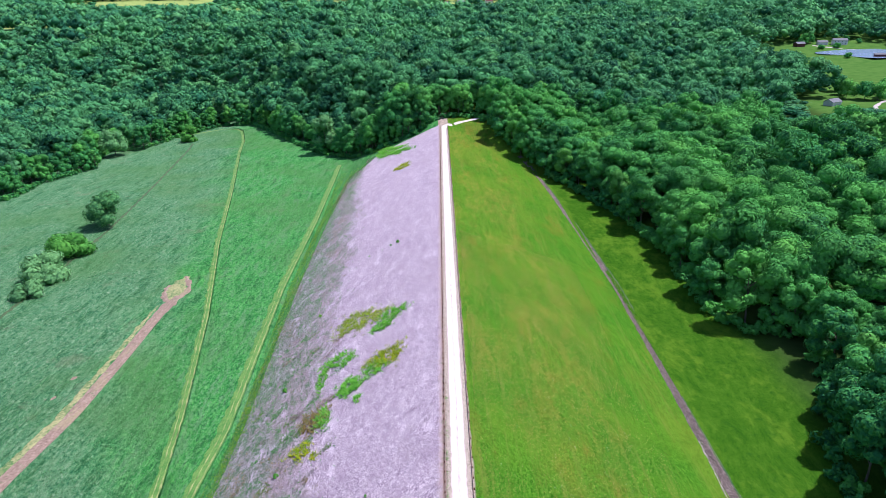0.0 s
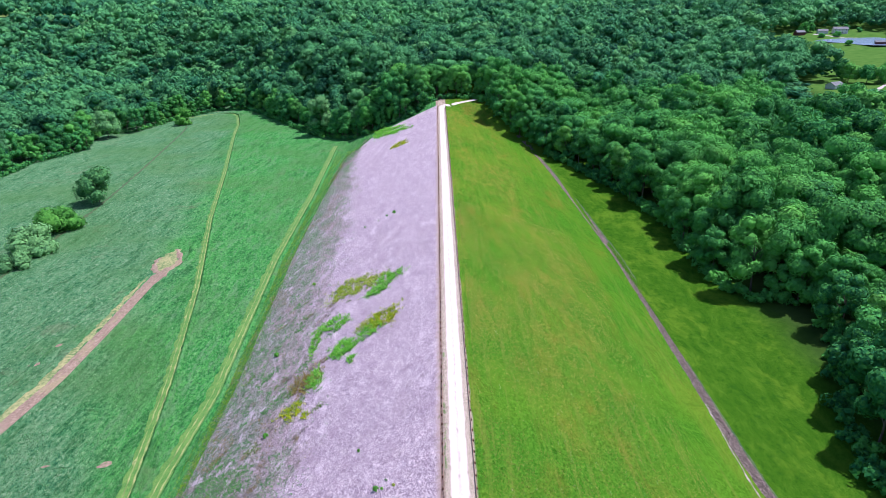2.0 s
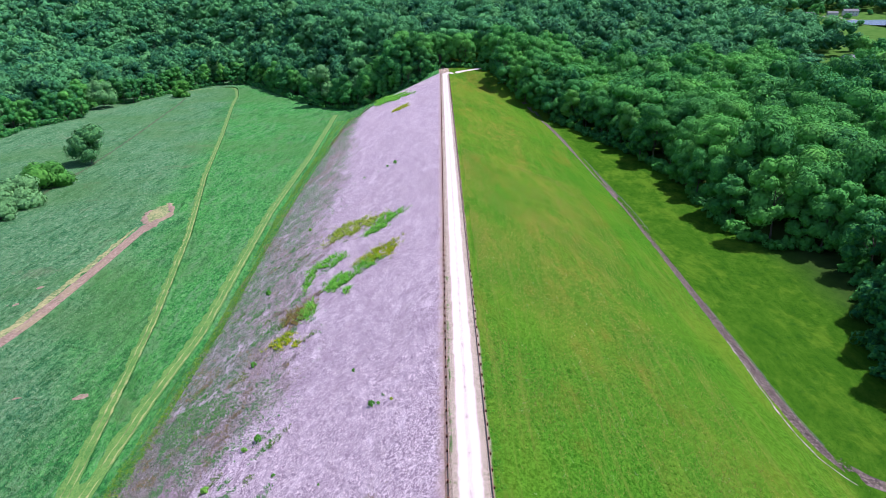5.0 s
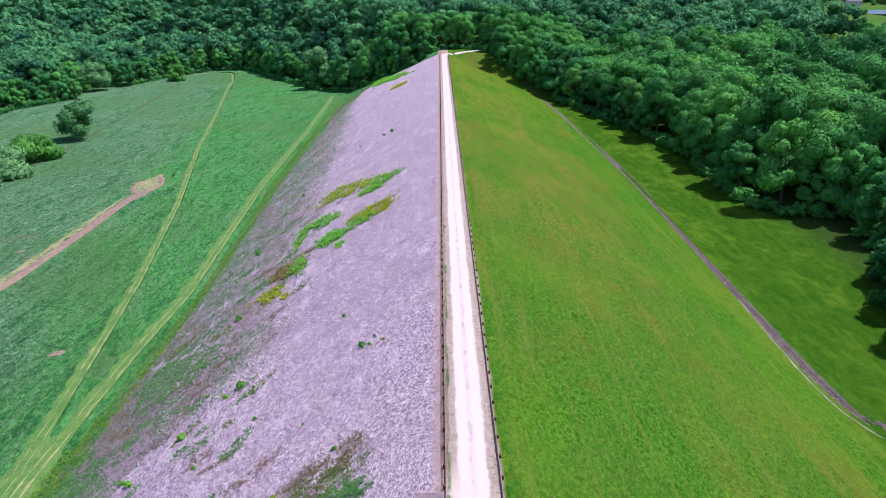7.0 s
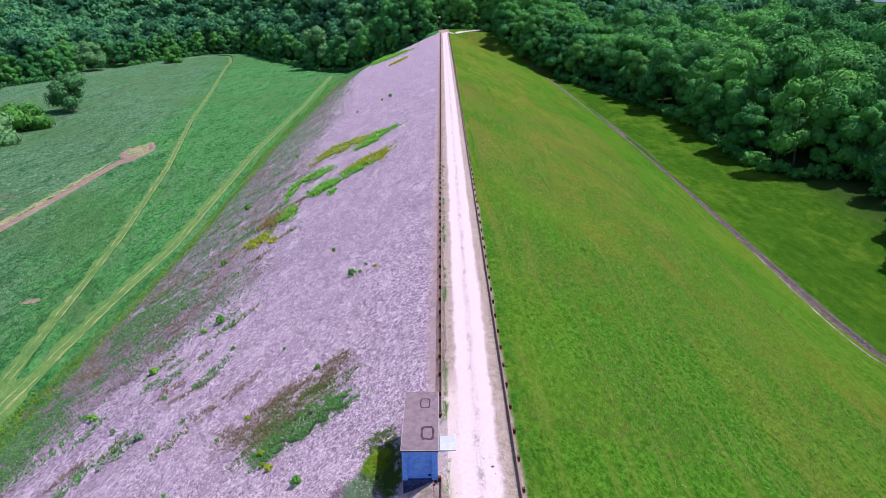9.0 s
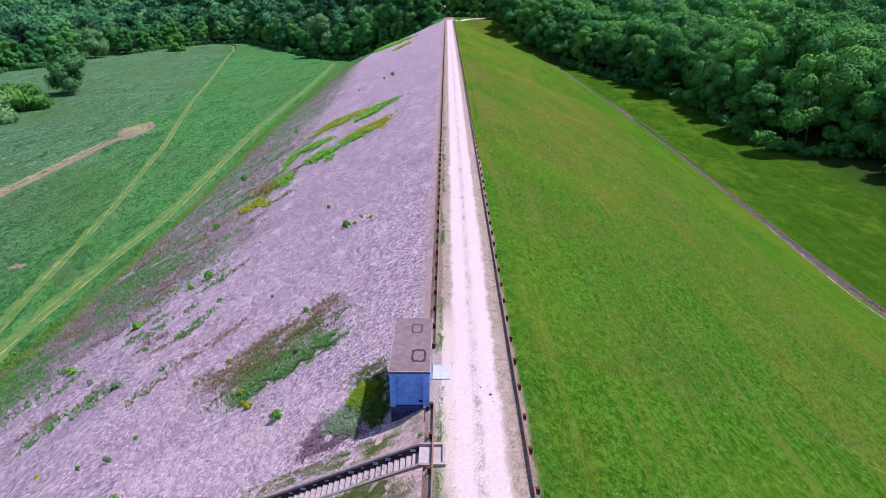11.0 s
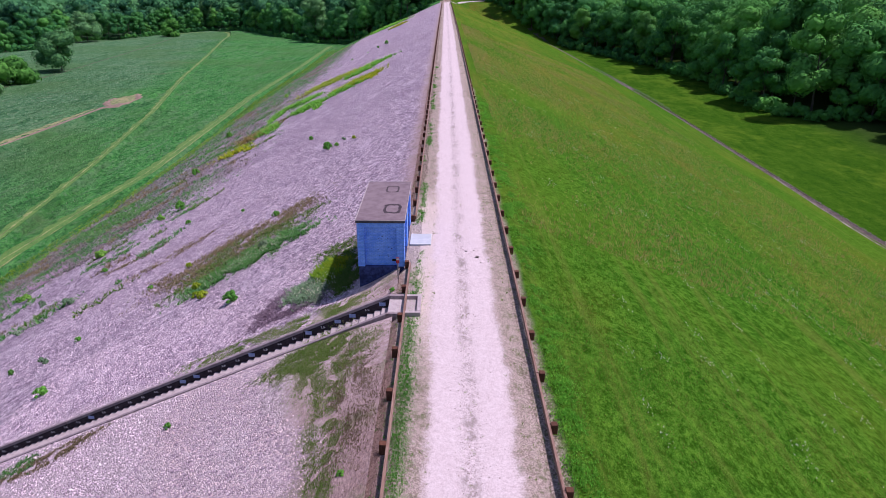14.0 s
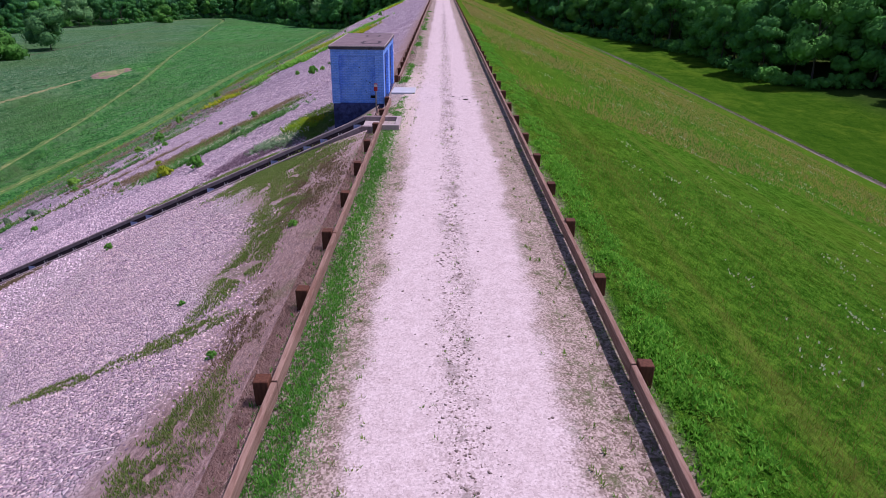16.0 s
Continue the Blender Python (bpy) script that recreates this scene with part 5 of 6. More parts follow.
BLADE_VERGE = blade_material("blade_verge", (0.0, (0.055, 0.26, 0.035)), (0.5, (0.10, 0.38, 0.05)), (0.9, (0.19, 0.48, 0.075)))
BLADE_MAUVE = blade_material("blade_mauve", (0.0, (0.20, 0.175, 0.155)), (0.6, (0.29, 0.255, 0.235)), (1.0, (0.40, 0.365, 0.34)))
PETAL = blade_material("petal", (0.0, (0.66, 0.68, 0.46)), (1.0, (0.80, 0.80, 0.64)))


def scatter_blades(name, x, y, size, rng, material, label, blades=4, width=0.22, lean=0.55, category="grass", lift=0.0):
    """Tufts of pointed blades, one mass. size: the blades' height at each place."""
    n = len(x)
    size = np.broadcast_to(size, n)
    a = rng.uniform(0, math.tau, (n, blades))
    h = size[:, None] * rng.uniform(0.6, 1.2, (n, blades))
    d = np.stack([np.cos(a), np.sin(a)], -1)
    s = np.stack([-d[..., 1], d[..., 0]], -1)
    foot = np.stack([x, y], 1)[:, None] + d * (size[:, None, None] * 0.12)
    z = (surface(x, y) + lift)[:, None] * np.ones((1, blades))
    w = (h * width)[..., None]
    p0 = np.concatenate([foot - s * w * 0.5, (z - 0.03)[..., None]], -1)
    p1 = np.concatenate([foot + s * w * 0.5, (z - 0.03)[..., None]], -1)
    tip = foot + d * (h * lean * rng.uniform(0.3, 1.4, (n, blades)))[..., None]
    p2 = np.concatenate([tip, (z + h)[..., None]], -1)
    v = np.stack([p0, p1, p2], 2).reshape(-1, 3)
    f = np.arange(len(v)).reshape(-1, 3)
    return tagged(new(name, mesh_of(name, v, f, material)), label, category, kind="stuff")


def patch_places(cx, cy, rx, ry, turn, per, rng):
    """Places in a ragged oval patch, per square metre."""
    n = int(per * math.pi * rx * ry)
    a, r = rng.uniform(0, math.tau, n), np.sqrt(rng.uniform(0, 1, n))
    r = r * (0.72 + 0.22 * np.sin(a * 3 + cx) + 0.16 * np.sin(a * 7 + cy)) + np.abs(rng.normal(0, 0.32, n))
    u, v = np.cos(a) * r * rx, np.sin(a) * r * ry
    c, s = math.cos(radians(turn)), math.sin(radians(turn))
    return cx + u * c - v * s, cy + u * s + v * c


def weed_patches():
    rng = np.random.default_rng(31)
    rows = [  # x, y, half sizes, turn, density, height, material, words
        (-30, 187, 9.8, 7.2, -15, 9, 0.42, BLADE_OCHRE, "yellow-green weeds growing through the stone bank"),
        (-19, 181.5, 4.6, 5.8, -20, 7, 0.5, BLADE_GREEN, "green weeds growing through the stone bank"),
        (-22, 176, 4.1, 3.2, 10, 7, 0.5, BLADE_GREEN, "green weeds growing through the stone bank"),
        (-34, 165, 5.8, 4.3, -20, 7, 0.5, BLADE_GREEN, "green weeds growing through the stone bank"),
        (-19, 156, 6.0, 5.4, 25, 7, 0.5, BLADE_YELLOW, "yellow-flowered weeds growing through the stone bank"),
        (-21.5, 152, 4.1, 4.0, 35, 7, 0.5, BLADE_GREEN, "green weeds growing through the stone bank"),
        (-28.5, 147.5, 3.9, 4.7, 10, 9, 0.6, BLADE_GREEN, "round clump of green weeds on the stone bank"),
        (-38, 158, 1.8, 7.2, 0, 6, 0.5, BLADE_GREEN, "thin green weeds on the stone bank"),
        (-25.5, 140, 1.1, 1.8, 0, 9, 0.6, BLADE_GREEN, "small clump of green weeds on the stone bank"),
        (-37, 137, 4.1, 5.4, 0, 6, 0.5, BLADE_BROWN, "brownish weeds on the stone bank"),
        (-34.5, 137, 2.1, 4.7, 0, 8, 0.6, BLADE_GREEN, "green weeds on the stone bank"),
        (-38, 126, 3.0, 4.0, 20, 7, 0.5, BLADE_YELLOW, "yellow-green weeds on the stone bank"),
        (-34, 122, 1.1, 1.8, 0, 8, 0.5, BLADE_YELLOW, "small yellow-green clump on the stone bank"),
        (-26.6, 391, 4.6, 6.1, 0, 3, 0.7, BLADE_YELLOW, "yellow-flowered weeds high on the stone bank"),
        (-40, 462, 6.9, 28.8, 25, 3, 0.8, BLADE_GREEN, "green grass creeping over the stone bank's end"),
        (-17.8, 61.6, 6.4, 3.2, 40, 34, 0.16, BLADE_RUST, "brown dry weeds matted on the stone bank"),
        (-16.2, 60.0, 5.2, 2.8, 40, 30, 0.18, BLADE_OLIVE, "olive weeds matted on the stone bank"),
        (-13.4, 66, 2.6, 1.2, 55, 40, 0.13, BLADE_RUST, "brown dry weeds matted on the stone bank"),
        (-14.8, 57.2, 4.2, 1.9, 32, 70, 0.24, BLADE_TOE, "white-flowered green weeds on the stone bank"),
        (-25.5, 68, 4.0, 1.0, 40, 28, 0.14, BLADE_RUST, "brown dry weeds matted on the stone bank"),
        (-31.5, 73, 3.0, 0.8, 25, 28, 0.14, BLADE_RUST, "brown dry weeds matted on the stone bank"),
        (-50.0, 83, 3.6, 3.4, 20, 40, 0.16, BLADE_PINK, "pinkish-mauve flowering weeds near the bank's foot"),
        (-9.2, 45.2, 2.0, 1.7, 20, 110, 0.12, BLADE_WITHER, "withered purple-brown weeds on the stone bank"),
        (-8.2, 46.3, 1.1, 1.6, 0, 90, 0.22, LEAF_GREY, "grey-green weeds with pale flowers beside the hut"),
        (-7.2, 50.8, 1.2, 1.6, 0, 90, 0.12, BLADE_OLIVE, "short olive grass behind the hut"),
        (-7.4, 48.2, 0.7, 1.2, 0, 120, 0.36, BLADE_LUSH, "clump of yellow-green weeds beside the hut"),
        (-6.5, 47.9, 0.9, 2.2, 0, 260, 0.16, BLADE_OLIVE, "olive grass growing against the hut"),
        (-7.0, 48.9, 0.5, 0.7, 0, 200, 0.34, BLADE_YELLOW, "clump of yellow-flowered weeds beside the hut"),
        (-6.2, 46.2, 0.7, 1.0, 0, 260, 0.16, BLADE_OLIVE, "olive grass growing against the hut"),
        (-7.4, 42.4, 2.8, 0.9, 8, 300, 0.10, BLADE_SOD, "olive grass along the staircase wall"),
        (-11.6, 42.2, 2.6, 0.6, 6, 200, 0.10, BLADE_SOD, "olive grass along the staircase wall"),
        (-6.6, 38.3, 1.8, 1.3, 25, 360, 0.10, BLADE_SOD, "olive grass below the staircase"),
        (-5.6, 37.4, 1.9, 2.1, 10, 300, 0.08, BLADE_SOD, "short green grass below the guardrail"),
        (-4.2, 34, 1.0, 4.0, 4, 160, 0.08, BLADE_RUST, "olive-brown grass below the guardrail"),
        (-4.9, 32, 0.8, 1.6, 10, 340, 0.07, BLADE_SOD, "short green grass below the guardrail"),
        (-4.7, 28.4, 0.55, 2.6, -4, 420, 0.07, BLADE_SOD, "short green grass below the guardrail"),
        (-5.1, 25.1, 1.1, 0.32, 8, 420, 0.07, BLADE_SOD, "streak of green weeds in the stone"),
        (-7.4, 24.85, 1.1, 0.22, 3, 420, 0.07, BLADE_SOD, "streak of green weeds in the stone"),
        (-3.8, 21.5, 0.6, 1.5, -10, 420, 0.07, BLADE_SOD, "olive grass below the guardrail"),
        (-3.6, 24.4, 0.35, 1.4, 0, 260, 0.07, BLADE_RUST, "dry brown weeds below the guardrail"),
        (-7.0, 38.4, 1.0, 1.1, 30, 260, 0.08, BLADE_SOD, "short green grass below the staircase"),
        (-5.2, 34.6, 0.7, 1.2, 10, 260, 0.08, BLADE_SOD, "short green grass below the guardrail"),
        (-19.4, 38.0, 2.4, 0.6, 18, 160, 0.16, BLADE_RUST, "olive-brown weeds in the stone below the staircase"),
        (-20.8, 38.2, 0.9, 0.7, 0, 90, 0.20, BLADE_TOE, "green weeds in the stone below the staircase"),
    ]
    for x, y, rx, ry, turn, per, tall, mat, words in rows:
        if y > 100 and y < 300:
            rx, ry = rx * 0.84, ry * 0.84
        fine = y < 44
        px, py = patch_places(x, y, rx, ry, turn, per * 3 if fine else per * 1.8 if y < 100 else per, rng)
        ragged = 3.6 / max(rx, ry, 1.6)
        k = np.array([noise.noise((a * ragged, b * ragged, 4.0)) for a, b in zip(px, py)]) > -0.28
        px, py = px[k], py[k]
        scatter_blades("weed_patch", px, py, tall * 0.34 if fine else tall * 0.72 if y < 100 else tall, rng, mat, words, 4, 0.55 if fine else 0.45, 1.0 if fine else 1.7, "weeds", 0.03)
    # thin scattered growth on the lower half of the bank
    for k in range(90):
        y = 62 + 130 * rng.uniform(0, 1) ** 1.2
        x = rng.uniform(-54, -30) - 0.03 * (y - 80) + 5.0 * rng.uniform(0, 1) ** 3 * (k % 3 == 0)
        mat = (BLADE_RUST, BLADE_TOE, BLADE_OLIVE, BLADE_MAUVE, BLADE_TOE)[k % 5]
        words = ("thin brown weeds", "thin green weeds", "thin olive weeds", "withered mauve-grey weeds", "thin green weeds")[k % 5] + " scattered low on the stone bank"
        px, py = patch_places(x, y, rng.uniform(0.8, 3.2), rng.uniform(0.5, 1.3), rng.uniform(35, 75), 9, rng)
        scatter_blades("weed_patch", px, py, 0.24, rng, mat, words, 3, 0.6, 1.6, "weeds", 0.03)
    # growth towards the toe of the bank
    y = np.concatenate([rng.uniform(110, 470, 22000), rng.uniform(38, 112, 30000)])
    tall = np.where(np.arange(len(y)) < 22000, 0.22, 0.17)
    start = -51.0 + 16.0 * smooth(74, 100, y) - 7.0 * smooth(120, 200, y) - 15.0 * smooth(220, 440, y)
    toe = np.interp(y, (-40, 150, 250, 344, 430, 474), (-62, -62, -67, -69, -67, -50))
    x = toe + (start - toe) * rng.uniform(0, 1, len(y)) ** 1.3 * rng.uniform(0.6, 1.3, len(y))
    field = np.array([noise.noise((a * 0.13, b * 0.06, 9.0)) + 0.6 * noise.noise((a * 0.5, b * 0.3, 2.0)) for a, b in zip(x, y)]) + rng.normal(0, 0.05, len(y))
    for lo, hi, mat, words in ((-2, -0.40, BLADE_RUST, "brown weeds over the toe of the stone bank"), (-0.40, -0.10, BLADE_MAUVE, "mauve-grey weeds over the toe of the stone bank"),
                               (-0.10, 0.08, BLADE_MEADOW, "grey-green weeds over the toe of the stone bank"), (0.08, 2, BLADE_TOE, "green weeds over the toe of the stone bank")):
        k = (field > lo) & (field <= hi) & (rng.uniform(0, 1, len(x)) < 0.85)
        scatter_blades("toe_weeds", x[k], y[k], tall[k] * rng.uniform(0.5, 1.4, k.sum()), rng, mat, words, 3, 0.8, 1.6, "weeds", 0.03)


def toe_grass():
    """Rank yellow-green grass between the toe track and the stone."""
    rng = np.random.default_rng(47)
    n = 26000
    y = 55 + 400 * rng.uniform(0, 1, n) ** 1.5
    inner = np.interp(y, (-40, 150, 250, 344, 430, 474), (-60, -60, -65, -67, -65, -48))
    outer = np.interp(y, [q[1] for q in TOE_TRACK], [q[0] for q in TOE_TRACK]) + 2.2
    x = outer + (inner - outer) * rng.uniform(0, 1, n) + rng.normal(0, 1.1, n)
    k = (rng.uniform(0, 1, n) < 0.45) & (x > outer - 0.3)
    for pick, mat, words in ((k, BLADE_TOE, "rank green grass at the foot of the stone bank"), (~k & (x > outer - 0.3), BLADE_LUSH, "rank yellow-green grass at the foot of the stone bank")):
        scatter_blades("toe_grass", x[pick], y[pick], rng.uniform(0.12, 0.34, pick.sum()), rng, mat, words, 3, 0.7, 1.5)


def bank_grass():
    """Grass on the near bank, verge grass by the rails, flowers and meadow tufts."""
    rng = np.random.default_rng(41)
    x, y = spread(3.1, 26, 17, 55, 0.105, rng)
    k = rng.uniform(0, 1, len(x)) < np.clip(1.25 - (x - 3.1) / 21 - (y - 17) / 36, 0.0, 0.95)
    scatter_blades("bank_grass", x[k], y[k], rng.uniform(0.04, 0.11, k.sum()), rng, BLADE_SLOPE, "rough yellow-green grass on the dam's bank", 3, 0.14, 0.9)
    field = np.array([noise.noise((a * 0.16, b * 0.12, 3.0)) for a, b in zip(x, y)])
    k = (field + rng.normal(0, 0.2, len(x)) > 0.02) & (rng.uniform(0, 1, len(x)) < 1.0 * np.clip(1.3 - (x - 3.5) / 21 - (y - 17) / 36, 0, 1)) & (x > 4.5)
    scatter_blades("seed_heads", x[k], y[k], rng.uniform(0.06, 0.13, k.sum()), rng, BLADE_HEAD, "reddish dry seed heads standing in the bank's grass", 2, 0.12, 0.9)
    n = 80000
    y = 52 + 190 * rng.uniform(0, 1, n) ** 1.1
    x = 4.5 + 46 * rng.uniform(0, 1, n) ** 1.15
    k = np.array([noise.noise((a * 0.09, b * 0.05, 3.0)) for a, b in zip(x, y)]) + rng.normal(0, 0.25, n) > 0.0
    scatter_blades("seed_heads", x[k], y[k], rng.uniform(0.16, 0.34, k.sum()), rng, BLADE_TAWNY, "dry seed heads standing in the bank's grass", 3, 0.12, 0.7)
    cy = 16.5 + 80 * rng.uniform(0, 1, 260) ** 1.6
    cx = 3.2 + np.abs(rng.normal(0, 0.55, 260)) + 0.1
    n, wide = 90 * 260, np.repeat(rng.uniform(0.10, 0.34, 260), 90)
    u, v = rng.normal(0, 1, n), rng.normal(0, 1.2, n)
    dome = np.exp(-(u * u + v * v) * 0.4) * wide * rng.uniform(0.2, 1.0, n)
    scatter_blades("bank_weeds", np.repeat(cx, 90) + u * wide, np.repeat(cy, 90) + v * wide, rng.uniform(0.02, 0.045, n), rng, BLADE_WEED, "bright broad-leaved weeds along the guardrail", 3, 1.1, 1.5, "weeds", dome)
    n = 52000
    y = 16 + 110 * rng.uniform(0, 1, n) ** 1.5
    x = -2.05 + rng.normal(0, 0.26, n)
    on = np.array([noise.noise((b * 0.22, a * 1.2, 0.0)) + 0.5 * noise.noise((b * 1.1, a * 2.2, 5.0)) for a, b in zip(x, y)]) + 0.72 * smooth(45, 38, y) + rng.normal(0, 0.12, n) > 0.24
    scatter_blades("verge_grass", x[on], y[on], rng.uniform(0.03, 0.062, on.sum()), rng, BLADE_VERGE, "strip of green grass beside the guardrail", 4, 0.62, 1.1)
    n = 3000
    y = 16 + 90 * rng.uniform(0, 1, n) ** 1.7
    x = np.where(rng.uniform(0, 1, n) < 0.5, -1.7 + rng.normal(0, 0.35, n), 2.35 + rng.normal(0, 0.32, n))
    scatter_blades("verge_tufts", x, y, rng.uniform(0.03, 0.07, n), rng, BLADE_OLIVE, "thin olive tufts in the gravel verge", 4, 0.4, 2.0)
    n = 300
    y = 16 + 70 * rng.uniform(0, 1, n) ** 1.5
    x = 0.15 + rng.normal(0, 0.2, n)
    scatter_blades("road_weeds", x, y, rng.uniform(0.025, 0.06, n), rng, BLADE_SOD, "tiny weeds in the road's middle", 9, 0.55, 1.3, "weeds", 0.04)
    y = 16 + 60 * rng.uniform(0, 1, 420) ** 1.6
    x = np.where(rng.uniform(0, 1, 420) < 0.65, -1.32 + rng.normal(0, 0.16, 420), 1.95 + rng.normal(0, 0.22, 420))
    scatter_blades("road_weeds", x, y, rng.uniform(0.03, 0.07, 420), rng, BLADE_SOD, "small green weeds along the gravel road's edge", 9, 0.5, 1.2, "weeds", 0.04)
    n = 44000
    y = 16 + 90 * rng.uniform(0, 1, n) ** 1.9
    x = -2.72 - np.abs(rng.normal(0, 0.62, n))
    clear = ~((y > 38.9) & (y < 41.7)) & ~((y > 43.9) & (y < 51.6))
    scatter_blades("dry_grass", x[clear], y[clear], rng.uniform(0.02, 0.05, clear.sum()), rng, BLADE_DRY, "dry pinkish-brown grass behind the guardrail", 4, 0.16, 3.0)
    cx, cy = rng.uniform(7, 42, 230), 24 + 120 * rng.uniform(0, 1, 230) ** 1.3
    x = np.repeat(cx, 12) + rng.normal(0, 0.22, 2760)
    y = np.repeat(cy, 12) + rng.normal(0, 0.5, 2760)
    scatter_blades("white_flowers", x, y, 0.030, rng, PETAL, "small white flower heads in the bank's grass", 4, 0.9, 1.3, "flowers", 0.25)
    scatter_drain()
    x, y = patch_places(-14.8, 57.2, 3.0, 1.2, 32, 22, rng)
    scatter_blades("white_flowers", x, y, 0.05, rng, PETAL, "small white flower heads over green weeds", 4, 0.9, 1.3, "flowers", 0.22)
    x, y = patch_places(-7.8, 46.3, 0.9, 1.3, 0, 30, rng)
    scatter_blades("white_flowers", x, y, 0.05, rng, PETAL, "small white flower heads beside the hut", 4, 0.9, 1.3, "flowers", 0.24)


def meadow_tufts():
    """Tall tufts standing in the nearer meadow, clear of the tracks and the lane."""
    rng = np.random.default_rng(43)
    n = 30000
    y = 75 + 300 * rng.uniform(0, 1, n) ** 1.6
    x = -70 - rng.uniform(0, 1, n) * (0.55 * y + 15)
    free = np.abs(x - np.interp(y, [q[1] for q in LOOP_TRACK[:8]], [q[0] for q in LOOP_TRACK[:8]])) > 2.2
    free &= (np.abs(x + 116) > 5.5) | (y > 245)
    free &= (np.abs(x + 119) > 8) | (y < 240) | (y > 274)
    scatter_blades("meadow_grass", x[free], y[free], rng.uniform(0.22, 0.45, free.sum()), rng, BLADE_MEADOW, "tall blue-green meadow grass with pale seed heads", 2, 0.5, 0.7)


weed_patches()
toe_grass()
meadow_tufts()
bank_grass()
scatter_riprap()


# ---- single shrubs ----
def make_shrub(seed, foliage, label):
    rng = np.random.default_rng(seed)
    shrub = empty("shrub")
    bm = bmesh.new()
    for k in range(5):
        a = k * 1.3
        limb(bm, (0, 0, -0.1), (math.cos(a) * 0.3, math.sin(a) * 0.3, 0.6), 0.03, 0.012, 5)
    part("stems", bm, BARK, shrub)
    v, f = crown_arrays(rng, 0.70, 1.0, 17, 1100, 0.11, 1.0, 2, 0.72)
    v = v * np.stack([1.2 - 0.4 * np.clip(v[:, 2], 0, 1.2), 1.2 - 0.4 * np.clip(v[:, 2], 0, 1.2), np.ones(len(v))], 1)
    ob = new("leaves", mesh_of("leaves", v, f, foliage))
    ob.parent = shrub
    return tagged(shrub, label, "shrub", "shrubs on the stone bank")


GREEN_SHRUB = make_shrub(1, LEAF_BANK, "small bushy green shrub rooted in the stone bank")
YELLOW_SHRUB = make_shrub(2, LEAF_YELLOW, "small yellow-green shrub rooted in the stone bank")
GREY_SHRUB = make_shrub(3, LEAF_GREY, "small grey-green shrub rooted in the stone bank")


def place_shrubs():
    rng = np.random.default_rng(9)
    rows = [(GREEN_SHRUB, [(-21.0, 248.5, 2.6), (-24, 249, 1.4), (-27.5, 248, 1.0), (-33, 247, 1.2), (-19.0, 101.3, 1.1), (-14.5, 88.5, 1.6), (-13.3, 88.2, 0.9), (-34.0, 91, 2.4),
                           (-36, 89.5, 1.8), (-28.6, 80, 1.0), (-40.5, 82.5, 2.2), (-45.4, 75.5, 2.0), (-47, 76.5, 1.6), (-25, 46.5, 1.3), (-27, 54.2, 0.9), (-13.8, 49.4, 1.5),
                           (-35.2, 73.6, 1.1), (-31.5, 52.8, 0.8), (-15.2, 66.5, 1.0), (-12.6, 36.7, 0.55), (-5.8, 26.9, 0.32), (-4.0, 23.7, 0.32), (-3.9, 29.9, 0.42), (-3.2, 42.2, 0.5),
                           (-24, 60, 0.8), (-20.5, 74, 0.8), (-43, 120, 2.2), (-50, 160, 2.6), (-47, 205, 2.0)]),
            (YELLOW_SHRUB, [(-18.2, 55.0, 1.0), (-16.9, 52.6, 1.1), (-17.6, 53.3, 0.9), (-11.2, 88, 1.0), (-21.5, 62, 1.0), (-36, 54, 0.8), (-7.9, 48.2, 0.9)]),
            (GREY_SHRUB, [(-35, 66.3, 1.8), (-38, 63, 1.2), (-28.6, 52.3, 1.1), (-12.7, 90, 1.0), (-14.2, 58.5, 1.2), (-40, 70, 1.2)])]
    for master, places in rows:
        for i, (x, y, s) in enumerate(places):
            m = pose(x, y, float(surface(np.array(x), np.array(y))) - 0.05, 0, 0, rng.uniform(0, 360))
            ob = copy_thing(master, m) if i else master
            ob.matrix_basis = m
            ob.scale = (s * rng.uniform(0.40, 0.55), s * rng.uniform(0.40, 0.55), s * rng.uniform(0.38, 0.58))


place_shrubs()


# ---- trees standing alone ----
def lone(name, seed, x, y, radius, tall, leaves, leaf, foliage, label, skirt=0.9, lobes=22, category="tree", squash=1.0):
    t = make_tree(name, seed, radius, tall, leaves, leaf, foliage, label, lobes, skirt, category)
    t.matrix_basis = pose(x, y, float(height(x, y)) - 0.2, 0, 0, seed * 40)
    t.scale = (1, 1, squash)
    return t


lone("tree", 61, -196, 352, 10.6, 20.0, 2000, 1.1, LEAF_OLIVE, "round dark-green tree alone in the meadow's hedge line")
lone("bush", 62, -193, 304, 11.0, 10.5, 1800, 1.1, LEAF_SHRUB, "broad green bush in the meadow's hedge line", 1.2, 20, "bush")
lone("bush", 63, -187, 274, 9.6, 11.5, 1600, 1.0, LEAF_PALE, "pale grey-green bush in the meadow's hedge line", 1.2, 20, "bush")
lone("bush", 64, -184, 254, 6.0, 6.0, 900, 0.9, LEAF_PALE, "small pale bush in the meadow's hedge line", 1.2, 16, "bush")
lone("tree", 65, -243, 612, 8.6, 14.0, 1300, 1.2, LEAF_SHRUB, "bright green tree standing in the meadow before the woods", 1.1)
lone("tree", 66, -98, 527, 10.0, 33.0, 1900, 1.4, LEAF_PALE, "tall pale grey-green tree at the wood's edge", 0.9)
lone("tree", 67, -290, 560, 10.5, 23.0, 1300, 1.3, LEAF_PALE, "pale half-bare tree with exposed limbs at the wood's edge", 0.3)
lone("tree", 68, -246, 722, 13.0, 26.0, 1700, 1.5, LEAF_PALE, "soft pale green tree at the meadow's far end", 0.8)


